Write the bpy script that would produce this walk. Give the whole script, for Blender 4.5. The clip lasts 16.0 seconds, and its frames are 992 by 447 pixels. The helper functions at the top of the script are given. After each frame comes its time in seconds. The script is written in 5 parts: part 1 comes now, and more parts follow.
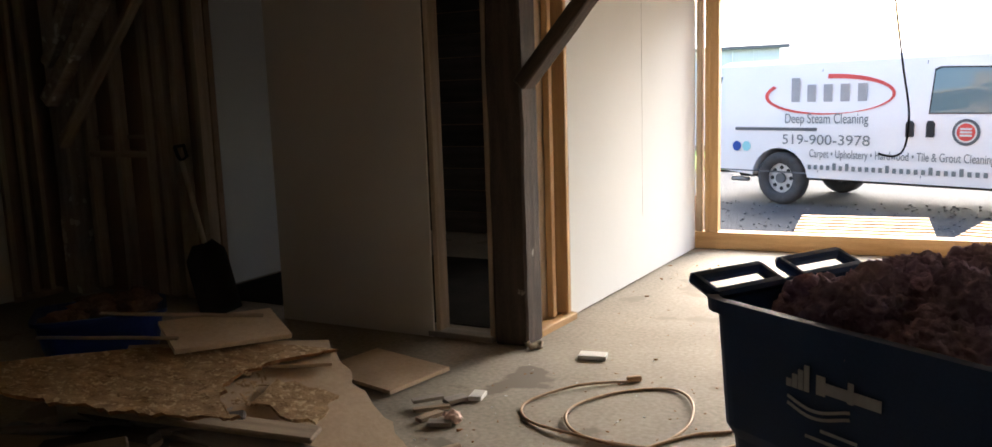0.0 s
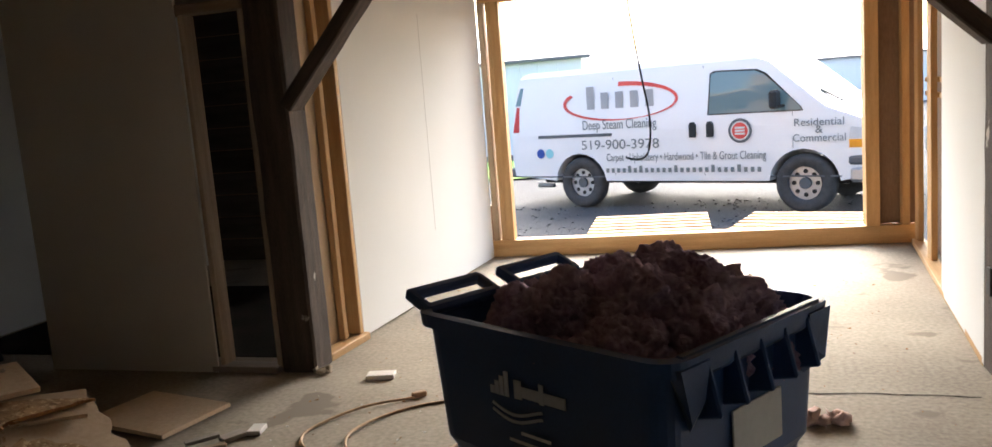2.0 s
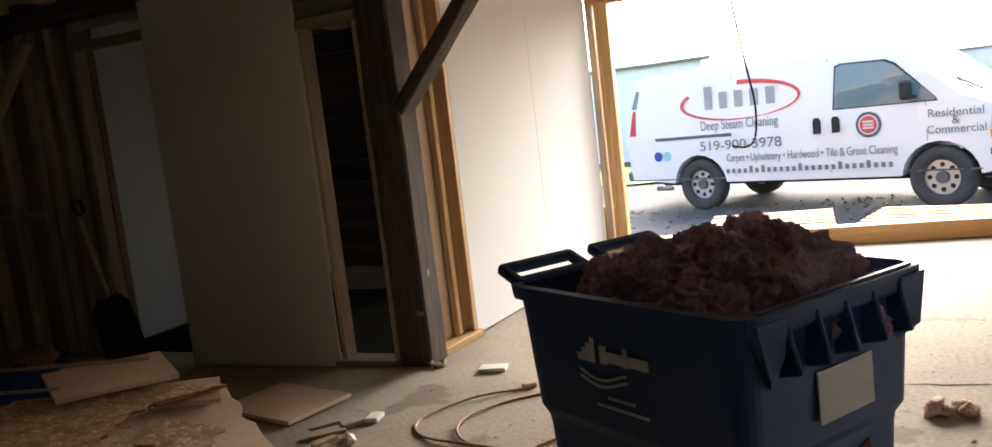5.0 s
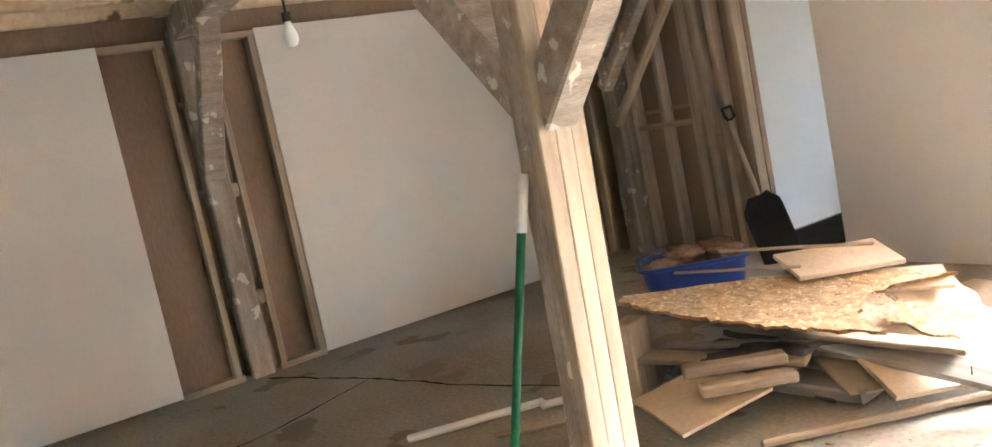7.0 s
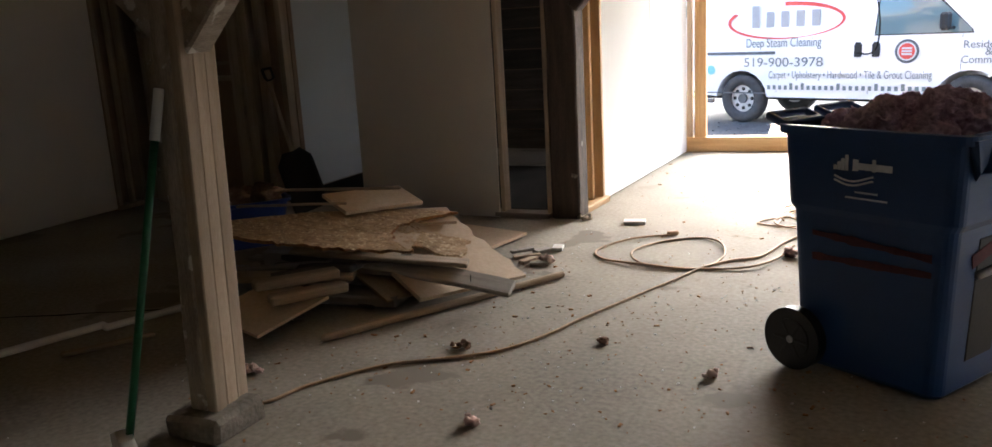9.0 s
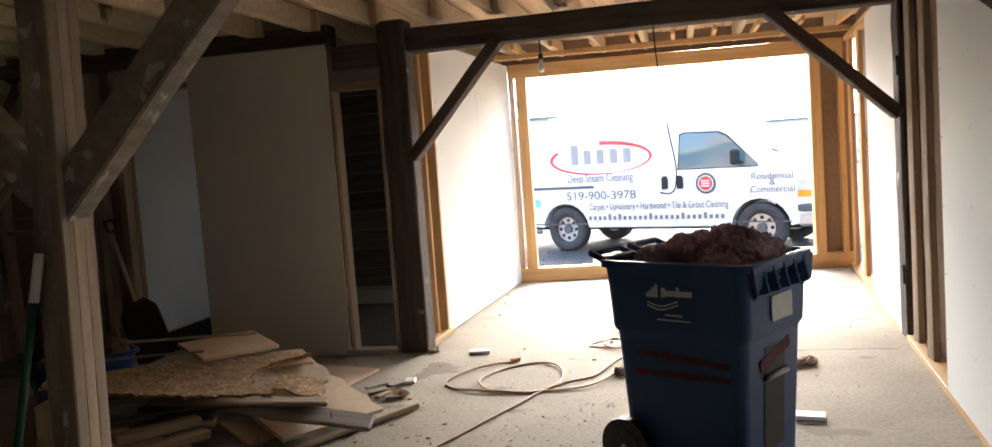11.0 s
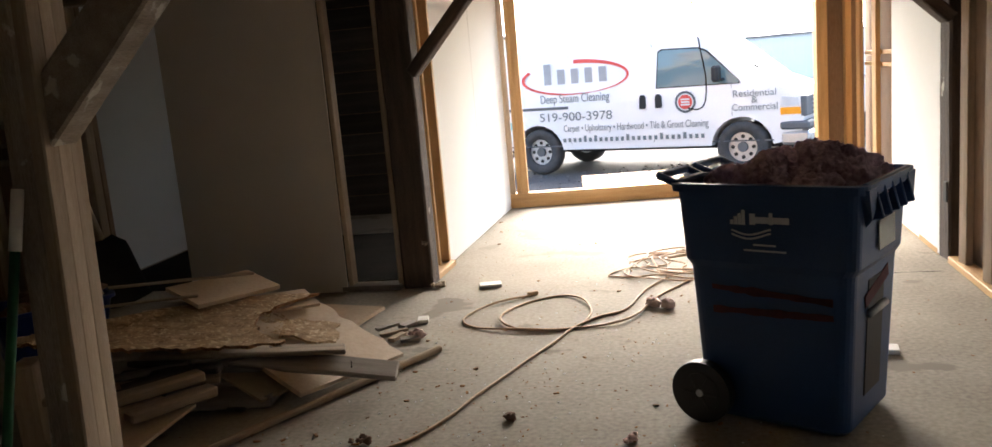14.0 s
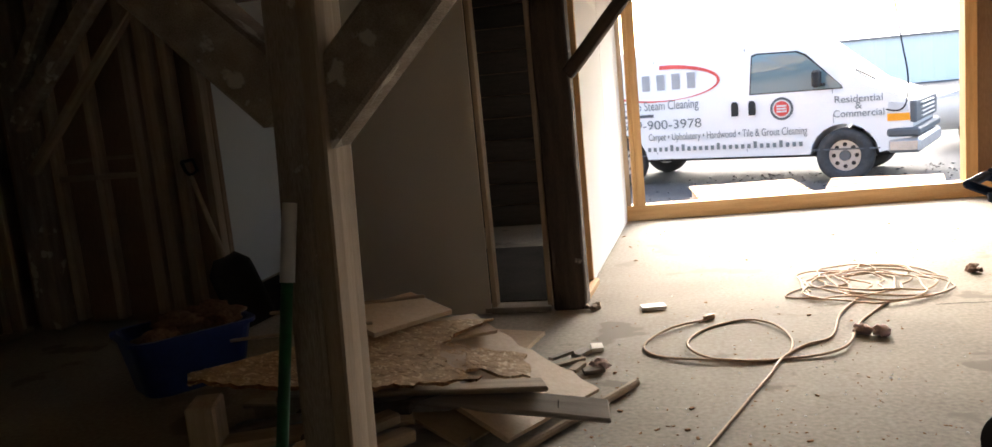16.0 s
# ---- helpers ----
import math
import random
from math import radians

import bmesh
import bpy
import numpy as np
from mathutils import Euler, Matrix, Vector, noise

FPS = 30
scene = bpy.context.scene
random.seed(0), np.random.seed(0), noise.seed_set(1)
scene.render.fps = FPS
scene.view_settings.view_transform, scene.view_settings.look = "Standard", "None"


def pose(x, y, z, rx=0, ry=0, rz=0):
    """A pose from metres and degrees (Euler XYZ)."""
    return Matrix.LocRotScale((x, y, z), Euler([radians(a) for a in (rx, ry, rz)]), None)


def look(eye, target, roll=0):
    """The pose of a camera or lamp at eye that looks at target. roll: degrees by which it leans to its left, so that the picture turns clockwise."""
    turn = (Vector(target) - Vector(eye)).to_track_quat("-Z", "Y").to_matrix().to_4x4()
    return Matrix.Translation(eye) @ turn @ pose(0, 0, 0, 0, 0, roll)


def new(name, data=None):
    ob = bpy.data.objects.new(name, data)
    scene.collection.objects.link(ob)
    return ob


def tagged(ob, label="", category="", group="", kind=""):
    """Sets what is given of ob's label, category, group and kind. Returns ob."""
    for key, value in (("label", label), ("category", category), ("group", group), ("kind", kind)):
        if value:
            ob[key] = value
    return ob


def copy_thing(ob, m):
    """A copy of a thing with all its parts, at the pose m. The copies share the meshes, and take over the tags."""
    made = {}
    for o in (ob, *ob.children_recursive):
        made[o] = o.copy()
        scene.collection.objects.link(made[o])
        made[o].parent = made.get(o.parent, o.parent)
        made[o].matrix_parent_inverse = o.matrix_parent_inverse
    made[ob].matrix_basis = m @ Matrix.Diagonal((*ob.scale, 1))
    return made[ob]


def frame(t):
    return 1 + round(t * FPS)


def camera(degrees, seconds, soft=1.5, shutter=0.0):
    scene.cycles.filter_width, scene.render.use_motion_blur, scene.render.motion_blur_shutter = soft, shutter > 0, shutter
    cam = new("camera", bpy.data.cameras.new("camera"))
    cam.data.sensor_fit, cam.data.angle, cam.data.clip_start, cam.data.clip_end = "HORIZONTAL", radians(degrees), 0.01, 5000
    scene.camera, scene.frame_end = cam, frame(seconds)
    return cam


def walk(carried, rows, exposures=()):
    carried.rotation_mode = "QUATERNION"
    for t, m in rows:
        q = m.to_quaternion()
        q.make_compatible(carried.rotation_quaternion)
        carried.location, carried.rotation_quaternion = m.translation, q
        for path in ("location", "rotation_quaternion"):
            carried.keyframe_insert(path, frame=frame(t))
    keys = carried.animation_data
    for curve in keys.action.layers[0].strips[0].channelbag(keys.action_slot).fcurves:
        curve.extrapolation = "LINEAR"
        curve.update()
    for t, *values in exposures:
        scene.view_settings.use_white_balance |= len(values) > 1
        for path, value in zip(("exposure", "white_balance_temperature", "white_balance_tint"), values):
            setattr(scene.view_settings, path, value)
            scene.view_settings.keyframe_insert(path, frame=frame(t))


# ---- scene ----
cam = camera(60.6, 16.0)
PATH = [
    (0, (-0.154, 0.206, 1.329), (-1.078, 1.954, 1.027), -1.9),
    (0.5, (-0.079, 0.221, 1.322), (-1.113, 1.911, 1.044), -2.9),
    (1, (-0.019, 0.253, 1.323), (-1.061, 1.938, 1.052), -2.8),
    (1.5, (0.049, 0.277, 1.32), (-0.831, 2.053, 1.047), -3.1),
    (2, (0.095, 0.306, 1.328), (-0.463, 2.205, 1.04), -4.4),
    (2.5, (0.155, 0.296, 1.322), (-0.096, 2.256, 1.014), -4.5),
    (3, (0.215, 0.238, 1.345), (0.201, 2.213, 1.032), -2.4),
    (3.2, (0.217, 0.245, 1.342), (0.211, 2.22, 1.027), -2.9),
    (5.3, (0.171, 0.254, 1.247), (-0.893, 1.936, 1.049), -6.8),
    (5.5, (0.096, 0.212, 1.257), (-1.117, 1.791, 1.074), -6.7),
    (6, (-0.065, -0.005, 1.296), (-1.46, 1.414, 1.101), -5.9),
    (6.5, (-0.218, -0.238, 1.293), (-1.824, 0.93, 1.052), -7.3),
    (7, (-0.404, -0.457, 1.289), (-2.091, 0.591, 1.055), -11.6),
    (7.5, (-0.503, -0.661, 1.28), (-2.045, 0.583, 1.004), -9.6),
    (8, (-0.517, -0.844, 1.3), (-1.62, 0.781, 0.923), -6.5),
    (8.5, (-0.388, -1.03, 1.256), (-1.381, 0.658, 0.854), -4.1),
    (9, (-0.292, -1.143, 1.258), (-1.095, 0.635, 0.814), -3.1),
    (9.2, (-0.273, -1.194, 1.271), (-0.956, 0.639, 0.857), -2.9),
    (11.3, (-0.22, -1.523, 1.351), (-0.536, 0.446, 1.202), -5.4),
    (11.5, (-0.196, -1.503, 1.35), (-0.328, 0.486, 1.194), -5.4),
    (12, (-0.213, -1.498, 1.346), (-0.246, 0.497, 1.204), -6.1),
    (12.5, (-0.28, -1.408, 1.327), (-0.355, 0.58, 1.121), -6.3),
    (13, (-0.367, -1.241, 1.334), (-0.513, 0.738, 1.084), -7.0),
    (13.5, (-0.5, -1.142, 1.309), (-0.791, 0.807, 0.971), -5.4),
    (14, (-0.726, -1.104, 1.323), (-1.053, 0.839, 0.978), -4.9),
    (14.5, (-0.908, -1.024, 1.322), (-1.386, 0.891, 0.996), -4.8),
    (15, (-1.068, -0.846, 1.312), (-1.58, 1.06, 0.99), -4.8),
    (15.5, (-1.254, -0.755, 1.298), (-1.728, 1.162, 0.979), -3.8),
    (16, (-1.518, -0.744, 1.323), (-1.928, 1.189, 1.013), -5.4),
]
# Exposure follows the clip's automatic brightness (stops at seconds).
EXPOSURES = [(0, 2.4, 6400, 10), (0.5, 2.75, 6400, 10), (1.0, 2.8, 6400, 10), (1.5, 2.7, 6500, 10), (2.0, 2.3, 6400, 10), (3.0, 2.4, 6400, 10), (5.5, 2.6, 6600, 10), (6.0, 4.55, 7100, 11), (6.5, 5.75, 6500, 10), (7.0, 6.55, 5700, 8), (7.5, 6.45, 5200, 8), (8.0, 5.0, 5600, 8), (8.5, 3.6, 6000, 10), (9.0, 3.0, 6000, 10), (11.5, 3.15, 6300, 10), (13, 2.8, 6400, 10), (16, 2.7, 6500, 10)]
walk(cam, [(t, look(eye, target, roll)) for t, eye, target, roll in PATH], EXPOSURES)

# ---- world and light ----
world = bpy.data.worlds.new("sky")
scene.world = world
world.use_nodes = True
_n, _l = world.node_tree.nodes, world.node_tree.links
_sky = _n.new("ShaderNodeTexSky")
_sky.sky_type = "NISHITA"
_sky.sun_disc = False
_sky.sun_elevation, _sky.sun_rotation = radians(33), radians(0)
_sky.air_density, _sky.dust_density = 1.0, 4.0
_l.new(_sky.outputs[0], _n["Background"].inputs[0])
_n["Background"].inputs[1].default_value = 0.15
sun = new("sun", bpy.data.lights.new("sun", "SUN"))
sun.data.energy, sun.data.angle, sun.data.color = 2.9, radians(60), (1.0, 0.96, 0.9)
sun.matrix_world = look((0, 0, 20), (0.1, -8.0, 20 - 5.2))


# ---- materials ----
def material(name, c1, c2, scale=4.0, rough=0.75, bump=0.15, stretch=(1, 1, 1), spots=None, spot_at=0.62, spot_scale=9.0,
             metal=0.0, fine=60.0, vary=0.0, spec=0.4):
    m = bpy.data.materials.new(name)
    m.use_nodes = True
    n, l = m.node_tree.nodes, m.node_tree.links
    b = n["Principled BSDF"]
    co = n.new("ShaderNodeTexCoord")
    mp = n.new("ShaderNodeMapping")
    mp.inputs["Scale"].default_value = stretch
    l.new(co.outputs["Object"], mp.inputs[0])
    big, small = n.new("ShaderNodeTexNoise"), n.new("ShaderNodeTexNoise")
    big.inputs["Scale"].default_value, big.inputs["Detail"].default_value = scale, 6
    small.inputs["Scale"].default_value, small.inputs["Detail"].default_value = fine, 5
    l.new(mp.outputs[0], big.inputs[0])
    l.new(mp.outputs[0], small.inputs[0])
    mix = n.new("ShaderNodeMath")
    mix.operation = "MULTIPLY_ADD"
    mix.inputs[1].default_value = 0.45
    l.new(small.outputs[0], mix.inputs[0])
    half = n.new("ShaderNodeMath")
    half.operation = "MULTIPLY"
    half.inputs[1].default_value = 0.6
    l.new(big.outputs[0], half.inputs[0])
    l.new(half.outputs[0], mix.inputs[2])
    ramp = n.new("ShaderNodeValToRGB")
    ramp.color_ramp.elements[0].position, ramp.color_ramp.elements[1].position = 0.36, 0.68
    ramp.color_ramp.elements[0].color, ramp.color_ramp.elements[1].color = (*c1, 1), (*c2, 1)
    l.new(mix.outputs[0], ramp.inputs[0])
    out = ramp.outputs[0]
    if spots:
        sn = n.new("ShaderNodeTexNoise")
        sn.inputs["Scale"].default_value, sn.inputs["Detail"].default_value = spot_scale, 8
        l.new(co.outputs["Object"], sn.inputs[0])
        sr = n.new("ShaderNodeValToRGB")
        sr.color_ramp.elements[0].position, sr.color_ramp.elements[1].position = spot_at, spot_at + 0.03
        l.new(sn.outputs[0], sr.inputs[0])
        mx = n.new("ShaderNodeMixRGB")
        mx.inputs[2].default_value = (*spots, 1)
        l.new(sr.outputs[0], mx.inputs[0])
        l.new(out, mx.inputs[1])
        out = mx.outputs[0]
    if vary:
        oi = n.new("ShaderNodeObjectInfo")
        hv = n.new("ShaderNodeHueSaturation")
        mr = n.new("ShaderNodeMapRange")
        mr.inputs[3].default_value, mr.inputs[4].default_value = 1 - vary, 1 + vary
        l.new(oi.outputs["Random"], mr.inputs[0])
        l.new(mr.outputs[0], hv.inputs["Value"])
        l.new(out, hv.inputs["Color"])
        out = hv.outputs[0]
    l.new(out, b.inputs["Base Color"])
    b.inputs["Roughness"].default_value, b.inputs["Metallic"].default_value = rough, metal
    b.inputs["Specular IOR Level"].default_value = spec
    if bump:
        bp = n.new("ShaderNodeBump")
        bp.inputs["Strength"].default_value, bp.inputs["Distance"].default_value = bump, 0.02
        l.new(mix.outputs[0], bp.inputs["Height"])
        l.new(bp.outputs[0], b.inputs["Normal"])
    return m


CONCRETE = material("concrete", (0.19, 0.165, 0.132), (0.39, 0.345, 0.278), 0.9, 0.85, 0.05, spots=(0.2, 0.17, 0.136), spot_at=0.6, spot_scale=2.3, fine=45)
# near-black: the painted shade on the back room floor, and the slab cracks
SHADE_CRACK = material("floor_shade_and_crack", (0.012, 0.011, 0.01), (0.03, 0.026, 0.022), 3, 1.0, 0.4, spec=0.05)
DRYWALL = material("drywall", (0.745, 0.765, 0.765), (0.82, 0.84, 0.84), 0.8, 0.85, 0.03, fine=120)
GREYBOARD = material("grey_board", (0.58, 0.545, 0.49), (0.68, 0.645, 0.585), 0.8, 0.9, 0.04, fine=140)
BROWNBOARD = material("brown_board", (0.22, 0.145, 0.095), (0.32, 0.225, 0.155), 3, 0.85, 0.1, (1, 1, 0.3))
PALEPLY = material("pale_plywood", (0.6, 0.45, 0.31), (0.72, 0.58, 0.43), 3, 0.7, 0.06, (4, 4, 0.5))
LUMBER = material("new_lumber", (0.5, 0.29, 0.12), (0.68, 0.45, 0.22), 3, 0.6, 0.08, (9, 9, 0.6), vary=0.12)
LUMBER_X = material("new_lumber_lying", (0.5, 0.29, 0.12), (0.68, 0.45, 0.22), 3, 0.6, 0.08, (0.6, 9, 9), vary=0.12)
OLDLUMBER = material("weathered_lumber", (0.3, 0.22, 0.15), (0.48, 0.38, 0.28), 3, 0.8, 0.15, (9, 9, 0.6), vary=0.15)
OLDLUMBER_X = material("weathered_lumber_lying", (0.26, 0.19, 0.13), (0.45, 0.35, 0.25), 3, 0.8, 0.15, (0.6, 9, 9), vary=0.2)
JOIST = material("joist_wood", (0.46, 0.35, 0.23), (0.66, 0.53, 0.37), 2.5, 0.8, 0.12, (9, 0.6, 9), spots=(0.14, 0.1, 0.07), spot_at=0.64, spot_scale=3, vary=0.15)
TIMBER = material("dark_timber", (0.035, 0.026, 0.022), (0.11, 0.082, 0.066), 4, 0.85, 0.4, (7, 7, 0.7), spots=(0.46, 0.43, 0.38), spot_at=0.69, spot_scale=7)
TIMBER_X = material("dark_timber_lying", (0.035, 0.026, 0.022), (0.11, 0.082, 0.066), 4, 0.85, 0.4, (0.7, 7, 7), spots=(0.46, 0.43, 0.38), spot_at=0.72, spot_scale=7)
PAINTED = material("flaking_whitewash", (0.2, 0.16, 0.125), (0.42, 0.35, 0.28), 4, 0.9, 0.4, (5, 5, 0.8), spots=(0.58, 0.53, 0.46), spot_at=0.6, spot_scale=10)
BOARDWALL = material("old_boards", (0.05, 0.042, 0.036), (0.12, 0.1, 0.085), 3, 0.9, 0.3, (0.5, 6, 6), vary=0.3)
CEILBOARD = material("ceiling_boards", (0.52, 0.37, 0.23), (0.72, 0.56, 0.37), 2.5, 0.75, 0.1, (6, 0.5, 6))
OSB = material("osb", (0.2, 0.115, 0.05), (0.55, 0.37, 0.2), 14, 0.75, 0.5, (1, 1.8, 1), spots=(0.62, 0.47, 0.28), spot_at=0.57, spot_scale=45, fine=110)
OSBEDGE = material("rotten_osb_edge", (0.16, 0.07, 0.025), (0.42, 0.21, 0.08), 20, 0.9, 0.8, fine=90)
SHEET = material("fibreboard", (0.43, 0.315, 0.205), (0.56, 0.43, 0.3), 2.5, 0.7, 0.06, vary=0.12)
GREYWOOD = material("greyed_wood", (0.24, 0.21, 0.185), (0.38, 0.34, 0.3), 4, 0.85, 0.2, (0.6, 8, 8), vary=0.2)
BLUEPLASTIC = material("blue_plastic", (0.016, 0.05, 0.15), (0.023, 0.068, 0.195), 2, 0.42, 0.03, fine=200)
BLACKPLASTIC = material("black_plastic", (0.008, 0.009, 0.012), (0.014, 0.015, 0.019), 5, 0.5, 0.05)
BLUETUB = material("blue_tub", (0.012, 0.03, 0.16), (0.02, 0.05, 0.24), 3, 0.4, 0.03)
PRINT = material("pale_print", (0.5, 0.53, 0.57), (0.6, 0.62, 0.66), 8, 0.6, 0)
REDPAINT = material("faded_red_paint", (0.06, 0.02, 0.03), (0.11, 0.032, 0.04), 8, 0.8, 0)
STICKER = material("sticker", (0.6, 0.6, 0.58), (0.7, 0.7, 0.68), 8, 0.6, 0)
FLUFF = material("insulation", (0.24, 0.16, 0.235), (0.58, 0.44, 0.56), 9, 1.0, 0.9, fine=70, spec=0.05)
PINKFLUFF = material("pink_insulation", (0.66, 0.46, 0.41), (0.84, 0.66, 0.6), 14, 1.0, 0.8, spec=0.05)
BROWNFLUFF = material("brown_insulation", (0.14, 0.085, 0.06), (0.3, 0.2, 0.15), 12, 1.0, 0.9, spec=0.05)
CORD = material("extension_cord", (0.42, 0.27, 0.16), (0.55, 0.37, 0.23), 20, 0.55, 0)
BLACK = material("black_rubber", (0.015, 0.015, 0.015), (0.03, 0.03, 0.03), 6, 0.7, 0.1)
GREENPAINT = material("green_handle", (0.008, 0.09, 0.035), (0.012, 0.13, 0.05), 6, 0.45, 0.03)
WHITEPLASTIC = material("white_plastic", (0.7, 0.69, 0.66), (0.78, 0.77, 0.74), 6, 0.5, 0.02)
METAL = material("dull_metal", (0.25, 0.25, 0.26), (0.4, 0.4, 0.42), 8, 0.45, 0.05, metal=0.8)
GRAVEL = material("gravel", (0.03, 0.03, 0.032), (0.1, 0.1, 0.104), 30, 0.95, 0.8, fine=160)
VANWHITE = material("white_car_paint", (0.83, 0.83, 0.83), (0.87, 0.87, 0.87), 1.5, 0.25, 0)
VANGREY = material("grey_bumper", (0.09, 0.1, 0.11), (0.13, 0.14, 0.15), 4, 0.6, 0.03)
SILVER = material("steel_rim", (0.5, 0.5, 0.5), (0.65, 0.65, 0.66), 5, 0.35, 0.02, metal=0.6)
TYRE = material("tyre_rubber", (0.045, 0.045, 0.047), (0.08, 0.08, 0.08), 10, 0.85, 0.2)
DARKPRINT = material("dark_print", (0.17, 0.2, 0.2), (0.2, 0.23, 0.23), 5, 0.5, 0)
REDPRINT = material("red_print", (0.62, 0.06, 0.05), (0.72, 0.1, 0.08), 5, 0.5, 0)
AMBER = material("amber_lens", (0.85, 0.33, 0.02), (0.95, 0.42, 0.04), 5, 0.25, 0)
LAMPGLASS = material("lamp_glass", (0.55, 0.58, 0.6), (0.7, 0.72, 0.74), 5, 0.12, 0, spec=0.6)
REDLENS = material("red_lens", (0.5, 0.03, 0.03), (0.6, 0.05, 0.05), 5, 0.25, 0)
SIDING = material("pale_metal_siding", (0.84, 0.85, 0.85), (0.88, 0.89, 0.89), 1, 0.5, 0.02)
ROOFMETAL = material("dark_roof_metal", (0.14, 0.15, 0.16), (0.22, 0.22, 0.23), 1, 0.6, 0.05)
GRASS = material("grass", (0.1, 0.22, 0.03), (0.2, 0.36, 0.06), 8, 0.9, 0.6)
WARMSTRAW = material("cobweb_straw", (0.35, 0.28, 0.2), (0.5, 0.42, 0.32), 20, 1.0, 0.5)
PLASTER = material("stone_footing", (0.13, 0.115, 0.1), (0.27, 0.24, 0.2), 6, 0.95, 0.6)
GREYCAR = material("grey_car_paint", (0.3, 0.31, 0.32), (0.36, 0.37, 0.38), 3, 0.3, 0)


def glass(name, tint, rough=0.03):
    m = bpy.data.materials.new(name)
    m.use_nodes = True
    b = m.node_tree.nodes["Principled BSDF"]
    b.inputs["Base Color"].default_value = (*tint, 1)
    b.inputs["Roughness"].default_value = rough
    b.inputs["Specular IOR Level"].default_value = 0.7
    return m


CARGLASS = glass("tinted_car_glass", (0.14, 0.22, 0.24))
WINDSCREEN = glass("windscreen_glass", (0.3, 0.34, 0.36))
BULBGLASS = glass("frosted_bulb", (0.75, 0.75, 0.72), 0.35)


# ---- mesh helpers ----
def put(name, bm, mat, parent=None, label="", smooth=False):
    me = bpy.data.meshes.new(name)
    bmesh.ops.recalc_face_normals(bm, faces=bm.faces)
    for f in bm.faces:
        f.smooth = smooth
    bm.to_mesh(me)
    bm.free()
    me.materials.append(mat)
    ob = new(name, me)
    if parent is not None:
        ob.parent = parent
    if label:
        ob["label"] = label
    return ob


def part(name, bm, mat, parent, label="", smooth=False):
    return put(name, bm, mat, parent, label, smooth)


def empty(name, m=None):
    e = new(name)
    e.empty_display_size = 0.1
    if m is not None:
        e.matrix_world = m
    return e


def block(bm, sx, sy, sz, m=None, bevel=0.004):
    """A bevelled box of that size round the origin of m."""
    r = bmesh.ops.create_cube(bm, size=1.0)
    bmesh.ops.scale(bm, vec=(sx, sy, sz), verts=r["verts"])
    if bevel:
        es = list({e for v in r["verts"] for e in v.link_edges})
        r2 = bmesh.ops.bevel(bm, geom=es, offset=min(bevel, 0.3 * min(sx, sy, sz)), segments=1, affect="EDGES")
        vs = list({v for f in r2["faces"] for v in f.verts} | {v for v in r["verts"] if v.is_valid})
    else:
        vs = r["verts"]
    if m is not None:
        bmesh.ops.transform(bm, matrix=m, verts=vs)
    return vs


def rough_block(sx, sy, sz, cuts=10, amount=0.006, bevel=0.006, axis=2, freq=5.0):
    """A box whose long faces are slightly uneven, as hewn or warped timber is."""
    bm = bmesh.new()
    block(bm, sx, sy, sz, None, bevel)
    n = [0, 0, 0]
    n[axis] = 1
    size = (sx, sy, sz)[axis]
    for k in range(1, cuts):
        co = [0, 0, 0]
        co[axis] = -size / 2 + size * k / cuts
        bmesh.ops.bisect_plane(bm, geom=bm.verts[:] + bm.edges[:] + bm.faces[:], plane_co=co, plane_no=n)
    off = Vector((random.random() * 50, random.random() * 50, random.random() * 50))
    for v in bm.verts:
        v.co += noise.noise_vector(v.co * freq + off) * amount
    return bm


def between(a, b, up=(0, 0, 1)):
    """A pose whose x axis runs from a to b, at their middle, and the distance."""
    a, b = Vector(a), Vector(b)
    x = (b - a).normalized()
    z = Vector(up)
    y = z.cross(x).normalized()
    z = x.cross(y)
    m = Matrix((x, y, z)).transposed().to_4x4()
    m.translation = (a + b) / 2
    return m, (b - a).length


def cyl(bm, r, h, m=None, seg=24, r2=None):
    q = bmesh.ops.create_cone(bm, cap_ends=True, segments=seg, radius1=r, radius2=r if r2 is None else r2, depth=h)
    if m is not None:
        bmesh.ops.transform(bm, matrix=m, verts=q["verts"])
    return q["verts"]


def tube(name, pts, r, mat, parent=None, seg=8, smooth_curve=True):
    """A round cable or rod through the points, as a mesh."""
    if smooth_curve:
        full = []
        for i in range(len(pts) - 1):
            p0, p1, p2, p3 = (Vector(pts[max(i - 1, 0)]), Vector(pts[i]), Vector(pts[i + 1]), Vector(pts[min(i + 2, len(pts) - 1)]))
            for k in range(6):
                t = k / 6
                full.append(0.5 * (2 * p1 + (p2 - p0) * t + (2 * p0 - 5 * p1 + 4 * p2 - p3) * t * t + (3 * p1 - p0 - 3 * p2 + p3) * t ** 3))
        full.append(Vector(pts[-1]))
    else:
        full = [Vector(p) for p in pts]
    bm = bmesh.new()
    rings = []
    for i, p in enumerate(full):
        d = (full[min(i + 1, len(full) - 1)] - full[max(i - 1, 0)]).normalized()
        a = d.orthogonal().normalized() if abs(d.z) > 0.95 else d.cross(Vector((0, 0, 1))).normalized()
        b = d.cross(a)
        rings.append([bm.verts.new(p + r * (math.cos(2 * math.pi * k / seg) * a + math.sin(2 * math.pi * k / seg) * b)) for k in range(seg)])
    for u, v in zip(rings, rings[1:]):
        for k in range(seg):
            bm.faces.new((u[k], u[(k + 1) % seg], v[(k + 1) % seg], v[k]))
    bm.faces.new(rings[0])
    bm.faces.new(rings[-1])
    return put(name, bm, mat, parent, smooth=True)


